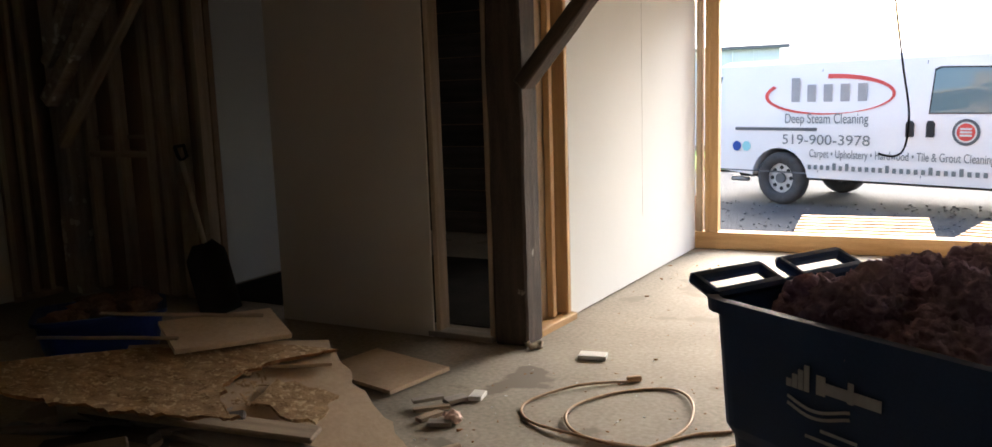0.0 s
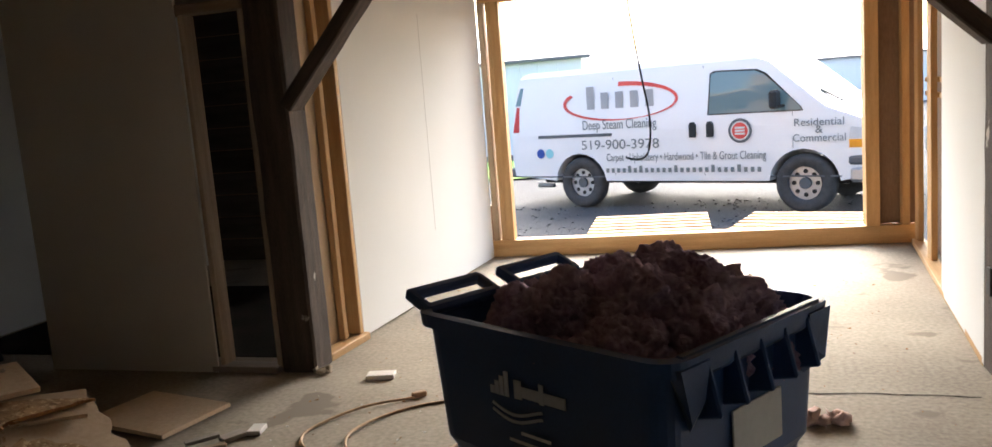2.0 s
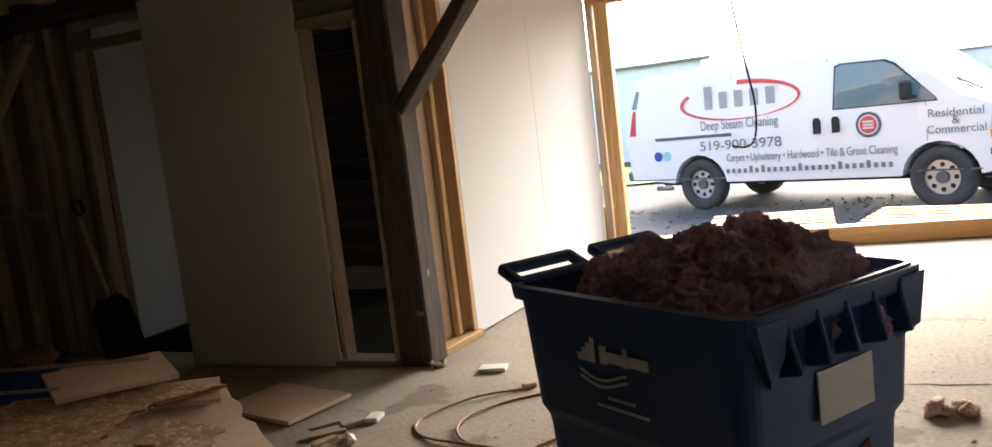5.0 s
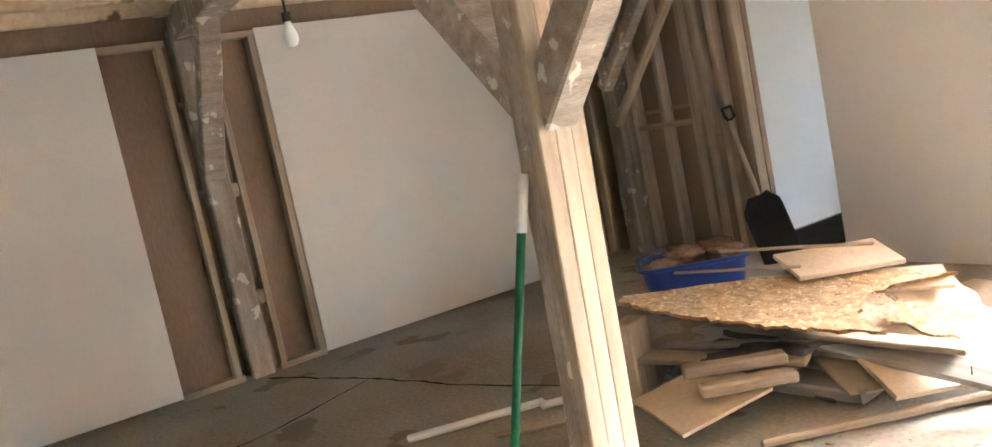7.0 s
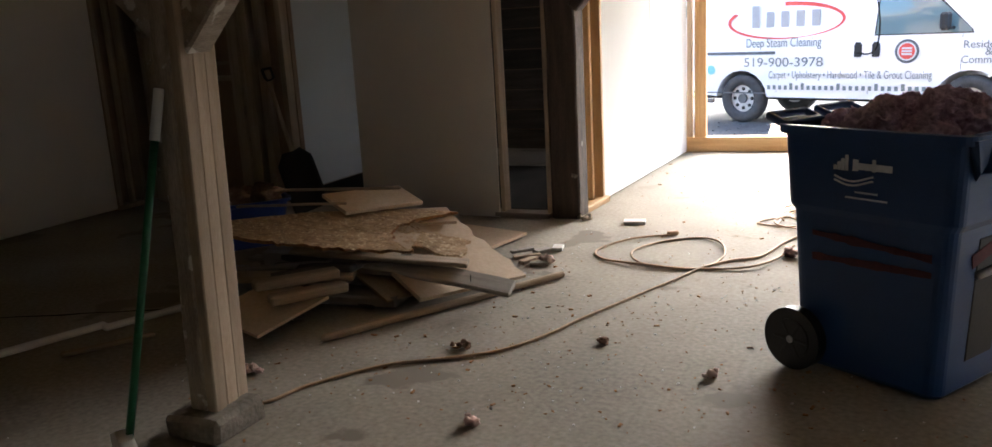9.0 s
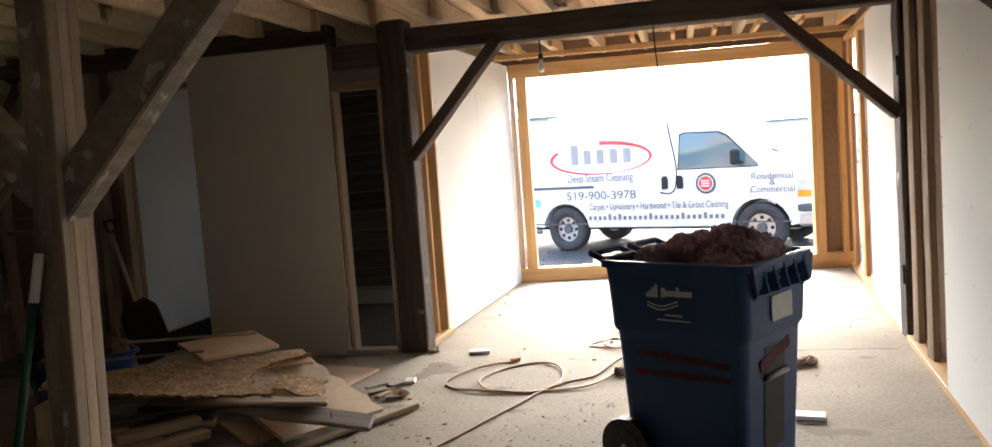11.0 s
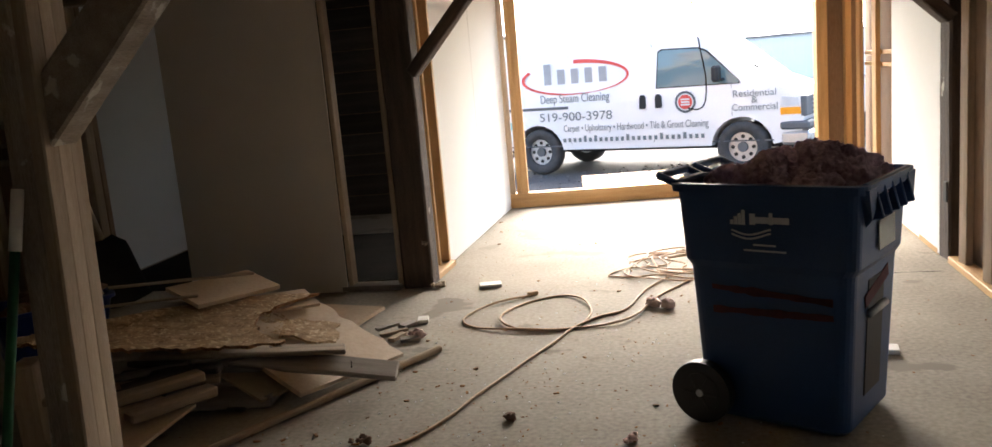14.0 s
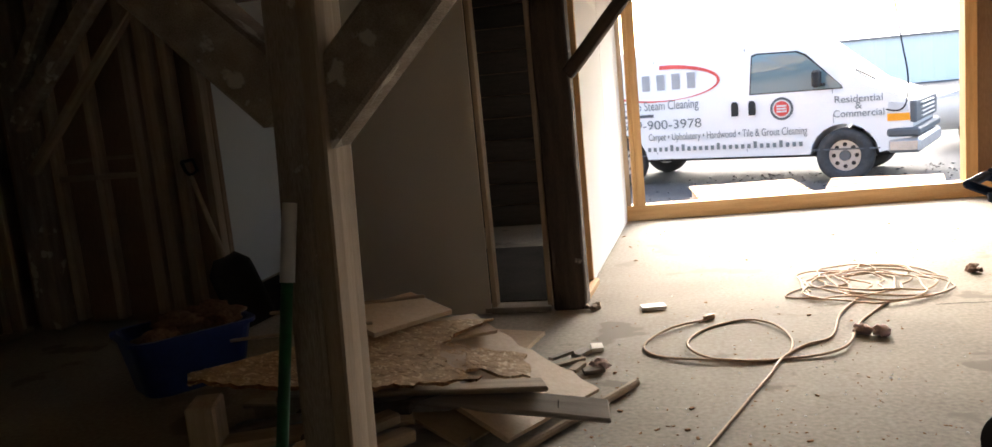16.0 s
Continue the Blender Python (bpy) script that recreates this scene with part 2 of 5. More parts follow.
def lettering(name, text, size, mat, parent, m, width=None):
    """Raised letters in the built-in font, centred, as a mesh."""
    cu = bpy.data.curves.new(name, "FONT")
    cu.body, cu.size, cu.extrude = text, size, 0.001
    cu.align_x = "CENTER"
    tmp = new("tmp", cu)
    bpy.context.view_layer.update()
    me = bpy.data.meshes.new_from_object(tmp.evaluated_get(bpy.context.evaluated_depsgraph_get()))
    bpy.data.objects.remove(tmp)
    if width:
        xs = [v.co.x for v in me.vertices]
        k = width / (max(xs) - min(xs))
        for v in me.vertices:
            v.co.x *= k
    me.materials.clear()
    me.materials.append(mat)
    ob = new(name, me)
    ob.parent = parent
    ob.matrix_local = m
    return ob


def beam(name, a, b, w, h, mat, parent=None, up=(0, 0, 1), amount=0.006, cuts=10):
    """A hewn timber from a to b: w across, h deep."""
    m, length = between(a, b, up)
    bm = rough_block(length, w, h, cuts, amount, 0.008, 0)
    ob = put(name, bm, mat, parent)
    ob.matrix_world = m
    return ob


# ---- the plan ----
CEIL = 2.45          # underside of the boards above the joists
WEST, NORTH = -5.8, 4.17
EAST0, EAST1 = 0.74, 1.335   # inner face of the east wall at y = 0 and at y = 7.36
GROUND = -0.43


def east(y):
    return EAST0 + (EAST1 - EAST0) * y / 7.36


def end(x):
    return 7.14 + 0.068 * (x + 1.95)


def floor_rect(name, x0, x1, y0, y1, z, thick, mat):
    bm = bmesh.new()
    block(bm, x1 - x0, y1 - y0, thick, pose((x0 + x1) / 2, (y0 + y1) / 2, z - thick / 2), 0)
    return put(name, bm, mat)


floor = floor_rect("floor", -6.1, 1.62, -4.2, 7.42, 0, 0.5, CONCRETE)
tagged(floor, "worn stained concrete slab floor strewn with dust", "floor", kind="structure")
# thin near-black sheet: the shadow beyond the doorway, put in as floor colour
shade_patch = floor_rect("floor_back_room", -4.7, -2.16, 4.35, 6.15, 0.006, 0.004, SHADE_CRACK)
tagged(shade_patch, "near-black patch painting shade on the back room floor", "floor", kind="structure")


def crack(pts, w):
    bm = bmesh.new()
    prev = None
    full = []
    for a, b in zip(pts, pts[1:]):
        for k in range(12):
            full.append(Vector(a).lerp(Vector(b), k / 12))
    for i, p in enumerate(full):
        j = noise.noise(Vector((p[0] * 9, p[1] * 9, 3))) * 0.02
        ww = w * (0.5 + abs(noise.noise(Vector((p[0] * 20, p[1] * 20, 7)))) * 1.6)
        d = (full[min(i + 1, len(full) - 1)] - full[max(i - 1, 0)]).normalized()
        nrm = Vector((-d.y, d.x, 0))
        row = [bm.verts.new((*(p + nrm * (j + s * ww))[:2], 0.0015)) for s in (-1, 1)]
        if prev:
            bm.faces.new((prev[0], prev[1], row[1], row[0]))
        prev = row
    put("crack", bm, SHADE_CRACK, floor)


crack([(-0.2, 3.93, 0), (0.57, 3.97, 0), (1.03, 3.955, 0)], 0.006)
crack([(-5.7, 0.95, 0), (-4.9, 1.3, 0), (-4.2, 1.5, 0), (-3.3, 1.9, 0)], 0.012)
crack([(-4.9, 1.3, 0), (-4.6, 0.6, 0), (-4.5, 0.1, 0)], 0.007)

# outdoor ground, one sheet
bm = bmesh.new()
bmesh.ops.create_grid(bm, x_segments=2, y_segments=2, size=2500)
ground = put("ground", bm, GRAVEL)
ground.location.z = GROUND
tagged(ground, "grey crushed gravel yard outside the barn", "ground", kind="structure")


# ---- walls ----
def wall(name, a, b, z0, z1, thick, mat, label="", side=1):
    """A flat board wall standing on the line a to b in plan; its face lies on the line and its thickness on one side."""
    m, length = between((*a, 0), (*b, 0))
    bm = bmesh.new()
    block(bm, length, thick, z1 - z0, pose(0, side * thick / 2, (z0 + z1) / 2), 0.002)
    ob = put(name, bm, mat)
    ob.matrix_world = m
    tagged(ob, label, "wall", kind="structure")
    return ob


# outer shell behind and around
wall("wall_south", (-6.0, -3.6), (1.2, -3.6), 0, CEIL, 0.15, GREYBOARD, "plain board wall closing the barn", -1)
wall("wall_west_shell", (-5.93, -3.6), (-5.93, 7.4), 0, CEIL + 0.2, 0.15, BROWNBOARD, "brown sheathing behind open studs", 1)
wall("wall_north_shell", (-5.95, NORTH + 0.12), (-4.38, NORTH + 0.12), 0, CEIL, 0.05, BROWNBOARD, "brown sheathing behind open studs", 1)
wall("wall_east_shell", (east(-3.6) + 0.15, -3.6), (east(7.36) + 0.15, 7.5), 0, CEIL + 0.2, 0.15, BROWNBOARD, "dark brown sheathing behind open studs", -1)

# drywall panels
def panel(name, a, b, z0, z1, mat, label, side=1, thick=0.013):
    return wall(name, a, b, z0, z1, thick, mat, label, side)


panel("wall_panel_west_1", (WEST, -3.5), (WEST, 0.45), 0.02, 2.17, GREYBOARD, "pale unpainted wallboard panel on a stud wall")
panel("wall_panel_west_2", (WEST, 1.4), (WEST, 3.72), 0.02, 2.18, GREYBOARD, "pale unpainted wallboard panel on a stud wall")
panel("wall_panel_north", (-3.715, 4.1), (-2.62, 4.09), 0.0, 2.2, GREYBOARD, "pale grey wallboard partition beside the doorway")
panel("wall_back_passage", (-4.77, 4.35), (-4.73, 7.2), 0.0, 2.3, DRYWALL, "white wallboard of the passage behind")
panel("wall_alley_west", (-2.06, 4.73), (-1.935, 7.09), 0.012, 2.24, DRYWALL, "white wallboard panel in the entry bay")
for k, (y0, y1) in enumerate(((4.33, 5.66), (1.895, 2.95), (0.75, 1.89), (-1.2, 0.54), (-3.5, -1.205))):
    panel("wall_alley_east_%d" % (k + 1), (east(y0), y0), (east(y1), y1), 0.012, 2.22, DRYWALL, "white wallboard panel on the stud wall", -1)
def mark(parent, x, y, z, sx, sy, sz, name):
    bm = bmesh.new()
    block(bm, sx, sy, sz, None, 0)
    o = put(name, bm, BLACK)
    o.matrix_world = pose(x, y, z)
    o.parent = parent
    o.matrix_parent_inverse = parent.matrix_world.inverted()


bpy.context.view_layer.update()
seam_wall = bpy.data.objects["wall_alley_west"]
mark(seam_wall, -1.9985, 5.9, 1.2, 0.002, 0.002, 1.5, "seam")
for k, nm in enumerate(("wall_alley_east_2", "wall_alley_east_3")):
    w = bpy.data.objects[nm]
    yy = (2.91, 1.85)[k]
    for z in (0.3, 0.62, 0.95, 1.28, 1.6, 1.9):
        mark(w, east(yy) - 0.001, yy, z, 0.003, 0.005, 0.005, "screw")
        mark(w, east(yy - 0.55) - 0.0005, yy - 0.55, z + 0.04, 0.002, 0.004, 0.004, "screw")
# back room side of the alley wall and back boards
wall("wall_alley_back", (-2.2, 4.33), (-2.08, 7.2), 0, 2.3, 0.012, GREYBOARD, "back of the stud partition", 1)
boards = empty("wall_back_room", pose(0, 7.28, 0))
tagged(boards, "dark weathered horizontal board wall of back room", "wall", kind="structure")
for k in range(11):
    z0 = k * 0.21
    for x0, x1 in (((-4.78, -2.3),) if 5 <= k <= 8 else ((-4.78, -2.1),)):
        bm = rough_block(x1 - x0, 0.025, 0.2, 6, 0.004, 0.003, 0)
        b = part("plank", bm, BOARDWALL, boards)
        b.location = ((x0 + x1) / 2, 0.004 * (k % 2), z0 + 0.105)


# ---- stud framing ----
def stud(name, x, y, z0, z1, w, d, mat, angle=0.0, label="", amount=0.003):
    """An upright: w along the wall, d through it."""
    bm = rough_block(w, d, z1 - z0, 8, amount, 0.004, 2, 2.0)
    ob = put(name, bm, mat)
    ob.matrix_world = pose(x, y, (z0 + z1) / 2, 0, 0, angle)
    tagged(ob, label or "upright wooden wall stud", "stud", "wall studs", "structure")
    return ob


def plate(name, a, b, z, w, h, mat, label="wooden bottom plate of a stud wall"):
    m, length = between((*a, z + h / 2), (*b, z + h / 2))
    bm = rough_block(length, w, h, 8, 0.003, 0.004, 0, 2.0)
    ob = put(name, bm, mat)
    ob.matrix_world = m
    tagged(ob, label, "plate", kind="structure")
    return ob


# west wall bays
for y in (0.8, 1.1, 1.37, 3.76, 4.02):
    stud("stud", WEST - 0.045, y, 0.04, 2.14, 0.09, 0.04, OLDLUMBER, 0)
stud("stud", WEST - 0.05, 3.92, 0.04, 2.14, 0.05, 0.03, OLDLUMBER, 0)
plate("plate", (WEST - 0.05, 0.45), (WEST - 0.05, 0.84), 0, 0.09, 0.04, OLDLUMBER_X)
plate("plate", (WEST - 0.05, 1.07), (WEST - 0.05, 1.4), 0, 0.09, 0.04, OLDLUMBER_X)
plate("plate", (WEST - 0.05, 3.72), (WEST - 0.05, 4.1), 0, 0.09, 0.04, OLDLUMBER_X)
plate("top_plate", (WEST - 0.05, 0.45), (WEST - 0.05, 0.84), 2.13, 0.09, 0.04, OLDLUMBER_X, "wooden top plate of a stud wall")
plate("top_plate", (WEST - 0.05, 1.07), (WEST - 0.05, 1.4), 2.13, 0.09, 0.04, OLDLUMBER_X, "wooden top plate of a stud wall")
plate("top_plate", (WEST - 0.05, 3.72), (WEST - 0.05, 4.1), 2.13, 0.09, 0.04, OLDLUMBER_X, "wooden top plate of a stud wall")
for z in (0.5, 1.2, 1.75):
    plate("blocking", (WEST - 0.05, 0.84), (WEST - 0.05, 0.9), z, 0.06, 0.035, OLDLUMBER_X, "short wooden blocking piece")
    plate("blocking", (WEST - 0.05, 1.02), (WEST - 0.05, 1.08), z - 0.05, 0.06, 0.09, OLDLUMBER_X, "short wooden blocking piece")

# north wall bays: open studs up to the passage
for x, w in ((-5.5, 0.05), (-5.19, 0.05), (-4.86, 0.09), (-4.74, 0.09), (-4.6, 0.06), (-4.4, 0.05)):
    stud("stud", x, NORTH + 0.06, 0.04, 2.18, w, 0.09, OLDLUMBER, 0)
plate("blocking", (-5.5, NORTH + 0.06), (-5.19, NORTH + 0.06), 0.98, 0.09, 0.04, OLDLUMBER_X, "wooden cross piece between studs")
plate("blocking", (-5.19, NORTH + 0.06), (-4.86, NORTH + 0.06), 0.98, 0.09, 0.04, OLDLUMBER_X, "wooden cross piece between studs")
plate("blocking", (-5.5, NORTH + 0.1), (-4.86, NORTH + 0.1), 1.1, 0.03, 0.03, OLDLUMBER_X, "wooden cross piece between studs")
plate("lintel", (-4.4, NORTH + 0.03), (-3.7, NORTH + 0.03), 2.0, 0.1, 0.05, OLDLUMBER_X, "old wooden lintel over the passage")
plate("lintel_board", (-4.4, NORTH + 0.02), (-3.7, NORTH + 0.02), 2.12, 0.02, 0.2, GREYWOOD, "old grey board over the passage")
stud("stud", -3.69, 4.16, 0.02, 2.2, 0.04, 0.09, OLDLUMBER)
# doorway in the north wall
stud("door_jamb", -2.602, 4.16, 0.02, 1.87, 0.03, 0.1, OLDLUMBER, 0, "pale wooden door jamb")
stud("door_jamb", -2.265, 4.17, 0.02, 1.87, 0.03, 0.1, OLDLUMBER, 0, "pale wooden door jamb")
plate("door_head", (-2.67, 4.15), (-2.25, 4.15), 1.87, 0.1, 0.05, OLDLUMBER_X, "wooden head of the doorway")
plate("door_head_board", (-2.67, 4.19), (-2.25, 4.19), 1.92, 0.03, 0.26, GREYWOOD, "old grey board over the doorway")
plate("door_sill", (-2.66, 4.14), (-2.26, 4.14), 0.0, 0.1, 0.035, GREYWOOD, "worn wooden sill of the doorway")

# alley west wall between the post and the white panel
wall("wall_alley_inset", (-2.17, 4.3), (-2.12, 4.74), 0.03, 2.2, 0.012, PALEPLY, "pale plywood behind the studs")
stud("stud", -2.095, 4.685, 0.045, 2.2, 0.045, 0.09, LUMBER, 93)
stud("stud", -2.115, 4.575, 0.045, 2.2, 0.05, 0.04, LUMBER, 93)
plate("plate", (-2.1, 4.3), (-2.07, 4.73), 0.0, 0.1, 0.042, LUMBER_X)

# alley east wall
for y in (7.22, 5.72, 3.95, 3.52):
    stud("stud", east(y) + 0.045, y, 0.042, 2.2, 0.04, 0.09, LUMBER if y > 5 else OLDLUMBER, 4.6 if y > 5 else 4.6)
stud("stud", east(6.5) + 0.05, 6.5, 0.042, 2.2, 0.04, 0.09, LUMBER, 4.6)
plate("plate", (east(4.36) + 0.045, 4.36), (east(7.3) + 0.045, 7.3), 0, 0.09, 0.042, LUMBER_X)
plate("plate", (east(-3.5) + 0.045, -3.5), (east(4.14) + 0.045, 4.14), 0, 0.09, 0.042, LUMBER_X)
plate("top_plate", (east(4.36) + 0.045, 4.36), (east(7.3) + 0.045, 7.3), 2.2, 0.09, 0.042, LUMBER_X, "wooden top plate of a stud wall")
for y0 in (5.74, 6.52):
    for z in (1.12, 1.22):
        plate("blocking", (east(y0) + 0.1, y0 + 0.02), (east(y0 + 0.7) + 0.1, y0 + 0.7), z, 0.03, 0.035, LUMBER_X, "horizontal wooden lath between studs")

# end wall with the wide opening
plate("sill_beam", (-1.97, end(-1.97) + 0.07), (1.4, end(1.4) + 0.07), 0, 0.14, 0.14, LUMBER_X, "new wooden sill beam across the opening")
for x, w, mt in ((-1.925, 0.05, OLDLUMBER), (-1.86, 0.04, LUMBER), (-1.805, 0.07, LUMBER), (1.065, 0.1, LUMBER), (1.3, 0.055, LUMBER)):
    stud("jamb_stud", x, end(x) + 0.07, 0.14, 2.2, w, 0.13 if w > 0.05 else 0.1, mt, 4, "new wooden upright framing the opening")
wall("wall_end_inset", (1.11, end(1.11) + 0.08), (1.4, end(1.4) + 0.08), 0.14, 2.4, 0.012, BROWNBOARD, "brown plywood beside the opening")
wall("wall_end_above", (-2.1, end(-2.1) + 0.1), (1.6, end(1.6) + 0.1), 2.26, 2.8, 0.05, BROWNBOARD, "boarding above the opening")
wall("wall_end_left", (-4.8, 7.33), (-1.95, 7.33), 2.2, 2.8, 0.05, BROWNBOARD, "boarding above the back room")
wall("wall_end_left_low", (-6.0, 7.33), (-2.3, 7.33), 0.42, 2.2, 0.05, BROWNBOARD, "boarding of the back room")
wall("wall_end_left_base", (-6.0, 7.33), (-1.95, 7.33), -0.4, 0.42, 0.05, BROWNBOARD, "boarding of the back room")
plate("header", (-1.93, end(-1.93) + 0.06), (1.33, end(1.33) + 0.06), 2.115, 0.12, 0.13, LUMBER_X, "new wooden header over the opening")

# ---- timber frame ----
def post(name, x, y, z1, w, d, mat, label):
    bm = rough_block(w, d, z1, 14, 0.008, 0.012, 2, 4)
    ob = put(name, bm, mat)
    ob.location = (x, y, z1 / 2)
    tagged(ob, label, "post")
    return ob


def brace(a, b, w, d, mat, y_up=(0, 1, 0)):
    ob = beam("brace", a, b, d, w, mat, None, (0, 1, 0), 0.006, 8)
    return tagged(ob, "diagonal dark timber brace pegged into a post", "brace", "timber braces")


# north bent
Y1 = 4.19
post("timber_post", -2.145, Y1 + 0.005, 2.32, 0.2, 0.19, TIMBER, "dark old square timber post on the slab")
post("timber_post", east(4.25) + 0.055, 4.25, 2.3, 0.1, 0.17, TIMBER, "dark old timber post with iron hinge plates")
t = beam("tie_beam", (-2.04, Y1, 2.175), (1.4, Y1 + 0.06, 2.19), 0.17, 0.16, TIMBER_X)
tagged(t, "dark old timber tie beam over the entry bay", "beam")
t = beam("tie_beam", (-2.6, Y1, 2.1), (-2.25, Y1, 2.1), 0.12, 0.16, TIMBER_X)
tagged(t, "short dark timber beam over the doorway", "beam")
t = beam("tie_beam", (-5.9, Y1, 2.26), (-2.6, Y1, 2.26), 0.16, 0.16, TIMBER_X)
tagged(t, "dark old timber tie beam over the north wall", "beam")
brace((-2.06, Y1 - 0.03, 1.37), (-1.40, Y1 - 0.03, 2.12), 0.13, 0.075, TIMBER_X)
brace((1.08, Y1 - 0.03, 1.42), (0.33, Y1 - 0.03, 2.13), 0.13, 0.075, TIMBER_X)
brace((-5.55, Y1 - 0.15, 1.07), (-4.6, Y1 - 0.15, 2.09), 0.08, 0.05, OLDLUMBER_X)
brace((-5.55, Y1 - 0.22, 1.37), (-4.82, Y1 - 0.22, 2.13), 0.1, 0.1, PAINTED)
brace((-5.5, Y1 - 0.22, 1.62), (-5.15, Y1 - 0.22, 2.15), 0.09, 0.09, PAINTED)
post("timber_post", -5.66, Y1 - 0.02, 2.25, 0.17, 0.16, PAINTED, "whitewashed old timber corner post")
# south bent with the free-standing post
Y0 = 0.9
p = empty("sistered_post", pose(-2.257, Y0, 0, 0, 2.1, 0))
tagged(p, "old timber post sistered with pale lumber on stone footing", "post")
b = part("core", rough_block(0.075, 0.165, 2.22, 14, 0.006, 0.01, 2, 4), PAINTED, p)
b.location = (-0.036, 0.0, 1.19)
for k in range(3):
    b = part("lumber_strip", rough_block(0.04 - 0.006 * k, 0.056, 2.2, 10, 0.003, 0.005, 2, 2), OLDLUMBER, p)
    b.location = (0.018 - 0.003 * k, -0.052 + 0.0585 * k, 1.18)
bm = rough_block(0.22, 0.24, 0.09, 5, 0.015, 0.015, 0, 9)
b = part("footing", bm, PLASTER, p)
b.location = (-0.02, -0.02, 0.044)
b.rotation_euler.y = radians(-2.1)
brace((-2.225, Y0, 1.275), (-1.38, Y0, 2.15), 0.11, 0.13, PAINTED)
brace((-2.26, Y0, 1.33), (-3.08, Y0, 2.15), 0.13, 0.13, PAINTED)
t = beam("tie_beam", (-5.9, Y0 + 0.08, 2.24), (1.2, 0.68, 2.24), 0.17, 0.18, PAINTED)
tagged(t, "old whitewashed timber tie beam", "beam")
post("timber_post", -5.83, 0.95, 2.24, 0.14, 0.15, PAINTED, "whitewashed old timber wall post")
brace((-5.78, 0.93, 1.3), (-5.1, 0.93, 2.2), 0.13, 0.09, PAINTED)
post("timber_post", east(0.65) + 0.1, 0.645, 2.24, 0.18, 0.19, TIMBER, "dark old timber post at the wall")
brace((0.86, 0.66, 1.33), (-0.01, 0.66, 2.15), 0.16, 0.1, TIMBER_X)

# ---- ceiling ----
bm = bmesh.new()
k = 0
x = -6.1
while x < 1.8:
    w = 0.14 + 0.04 * random.random()
    block(bm, w - 0.006, 11.6, 0.02, pose(x + w / 2, 1.8, CEIL + 0.02 + 0.004 * (k % 2)), 0)
    x += w
    k += 1
block(bm, 8.4, 11.8, 0.03, pose(-2.15, 1.8, CEIL + 0.06), 0)
ceiling = put("ceiling", bm, CEILBOARD)
tagged(ceiling, "bare wooden boards above open joists", "ceiling", kind="structure")
for k in range(17):
    x = -5.75 + k * 0.43
    for y0, y1, dx in ((-3.6, Y0 + 0.1, 0.05), (Y0 - 0.1, Y1 + 0.12, 0.0), (Y1 - 0.1, 7.35, 0.06)):
        j = beam("joist", (x + dx, y0, CEIL - 0.075), (x + dx, y1, CEIL - 0.075), 0.05 if x > -2 else 0.065, 0.15, JOIST, None, (0, 0, 1), 0.004, 6)
        tagged(j, "rough sawn wooden ceiling joist", "joist", "ceiling joists", "structure")
for k in range(9):
    x = -1.7 + k * 0.36
    plate("blocking", (x, 6.2), (x, 6.9), 2.29, 0.035, 0.05, LUMBER_X, "short pale wooden strut by the header")
plate("ledger", (-1.95, 6.55), (1.3, 6.75), 2.24, 0.06, 0.05, LUMBER_X, "pale wooden ledger strip under the joists")

# ---- outbuilding ----
def metal_shed(x, y, length, eave, label):
    """A long low shed: ribbed cladding, a dark gutter line and a shallow roof; x is its right end."""
    e = empty("shed", pose(x - length / 2, y, GROUND))
    tagged(e, label, "building")
    bm = bmesh.new()
    block(bm, length, 8, eave, pose(0, 4, eave / 2), 0)
    part("wall", bm, SIDING, e)
    bm = bmesh.new()
    block(bm, length + 0.6, 0.2, 0.1, pose(0, -0.1, eave), 0.01)
    part("gutter", bm, ROOFMETAL, e)
    bm = bmesh.new()
    block(bm, length + 0.6, 8.6, 0.06, pose(0, 4.1, eave + 0.82, 11, 0, 0), 0)
    part("roof", bm, SIDING, e)
    bm = bmesh.new()
    block(bm, 0.05, 0.04, eave - 0.1, None, 0)
    rib = part("rib", bm, SIDING, e)
    rib.location = (-length / 2 + 0.25, -0.02, eave / 2)
    for k in range(1, int(length / 0.6)):
        r = new("rib", rib.data)
        r.parent = e
        r.location = (-length / 2 + 0.25 + 0.6 * k, -0.02, eave / 2)
    return e


metal_shed(-4.4, 26, 16, 2.85, "white metal-clad shed across the gravel yard")
metal_shed(26.0, 50, 44, 2.6, "long low white metal shed beyond the yard")
bm = bmesh.new()
bmesh.ops.create_grid(bm, x_segments=12, y_segments=6, size=1)
for v in bm.verts:
    v.co = Vector((v.co.x * 7, v.co.y * 2.5, 0.05 + 0.05 * noise.noise(v.co * 4)))
g = put("grass", bm, GRASS)
g.location = (-10.5, 20.5, GROUND)
tagged(g, "strip of bright green grass by the yard", "grass", kind="stuff")


# ---- wheeled bin ----
def rounded(bm, w, d, r, z, n=5, skew=0.0):
    ring = []
    for cx, cy, a0 in ((w / 2 - r, d / 2 - r, 0), (-w / 2 + r, d / 2 - r, 90), (-w / 2 + r, -d / 2 + r, 180), (w / 2 - r, -d / 2 + r, 270)):
        for k in range(n + 1):
            a = radians(a0 + 90 * k / n)
            ring.append(bm.verts.new((cx + r * math.cos(a) + skew, cy + r * math.sin(a), z)))
    return ring


def loft(bm, rings, close_bottom=True, close_top=False):
    for u, v in zip(rings, rings[1:]):
        for k in range(len(u)):
            bm.faces.new((u[k], u[(k + 1) % len(u)], v[(k + 1) % len(v)], v[k]))
    if close_bottom:
        bm.faces.new(rings[0])
    if close_top:
        bm.faces.new(rings[-1])


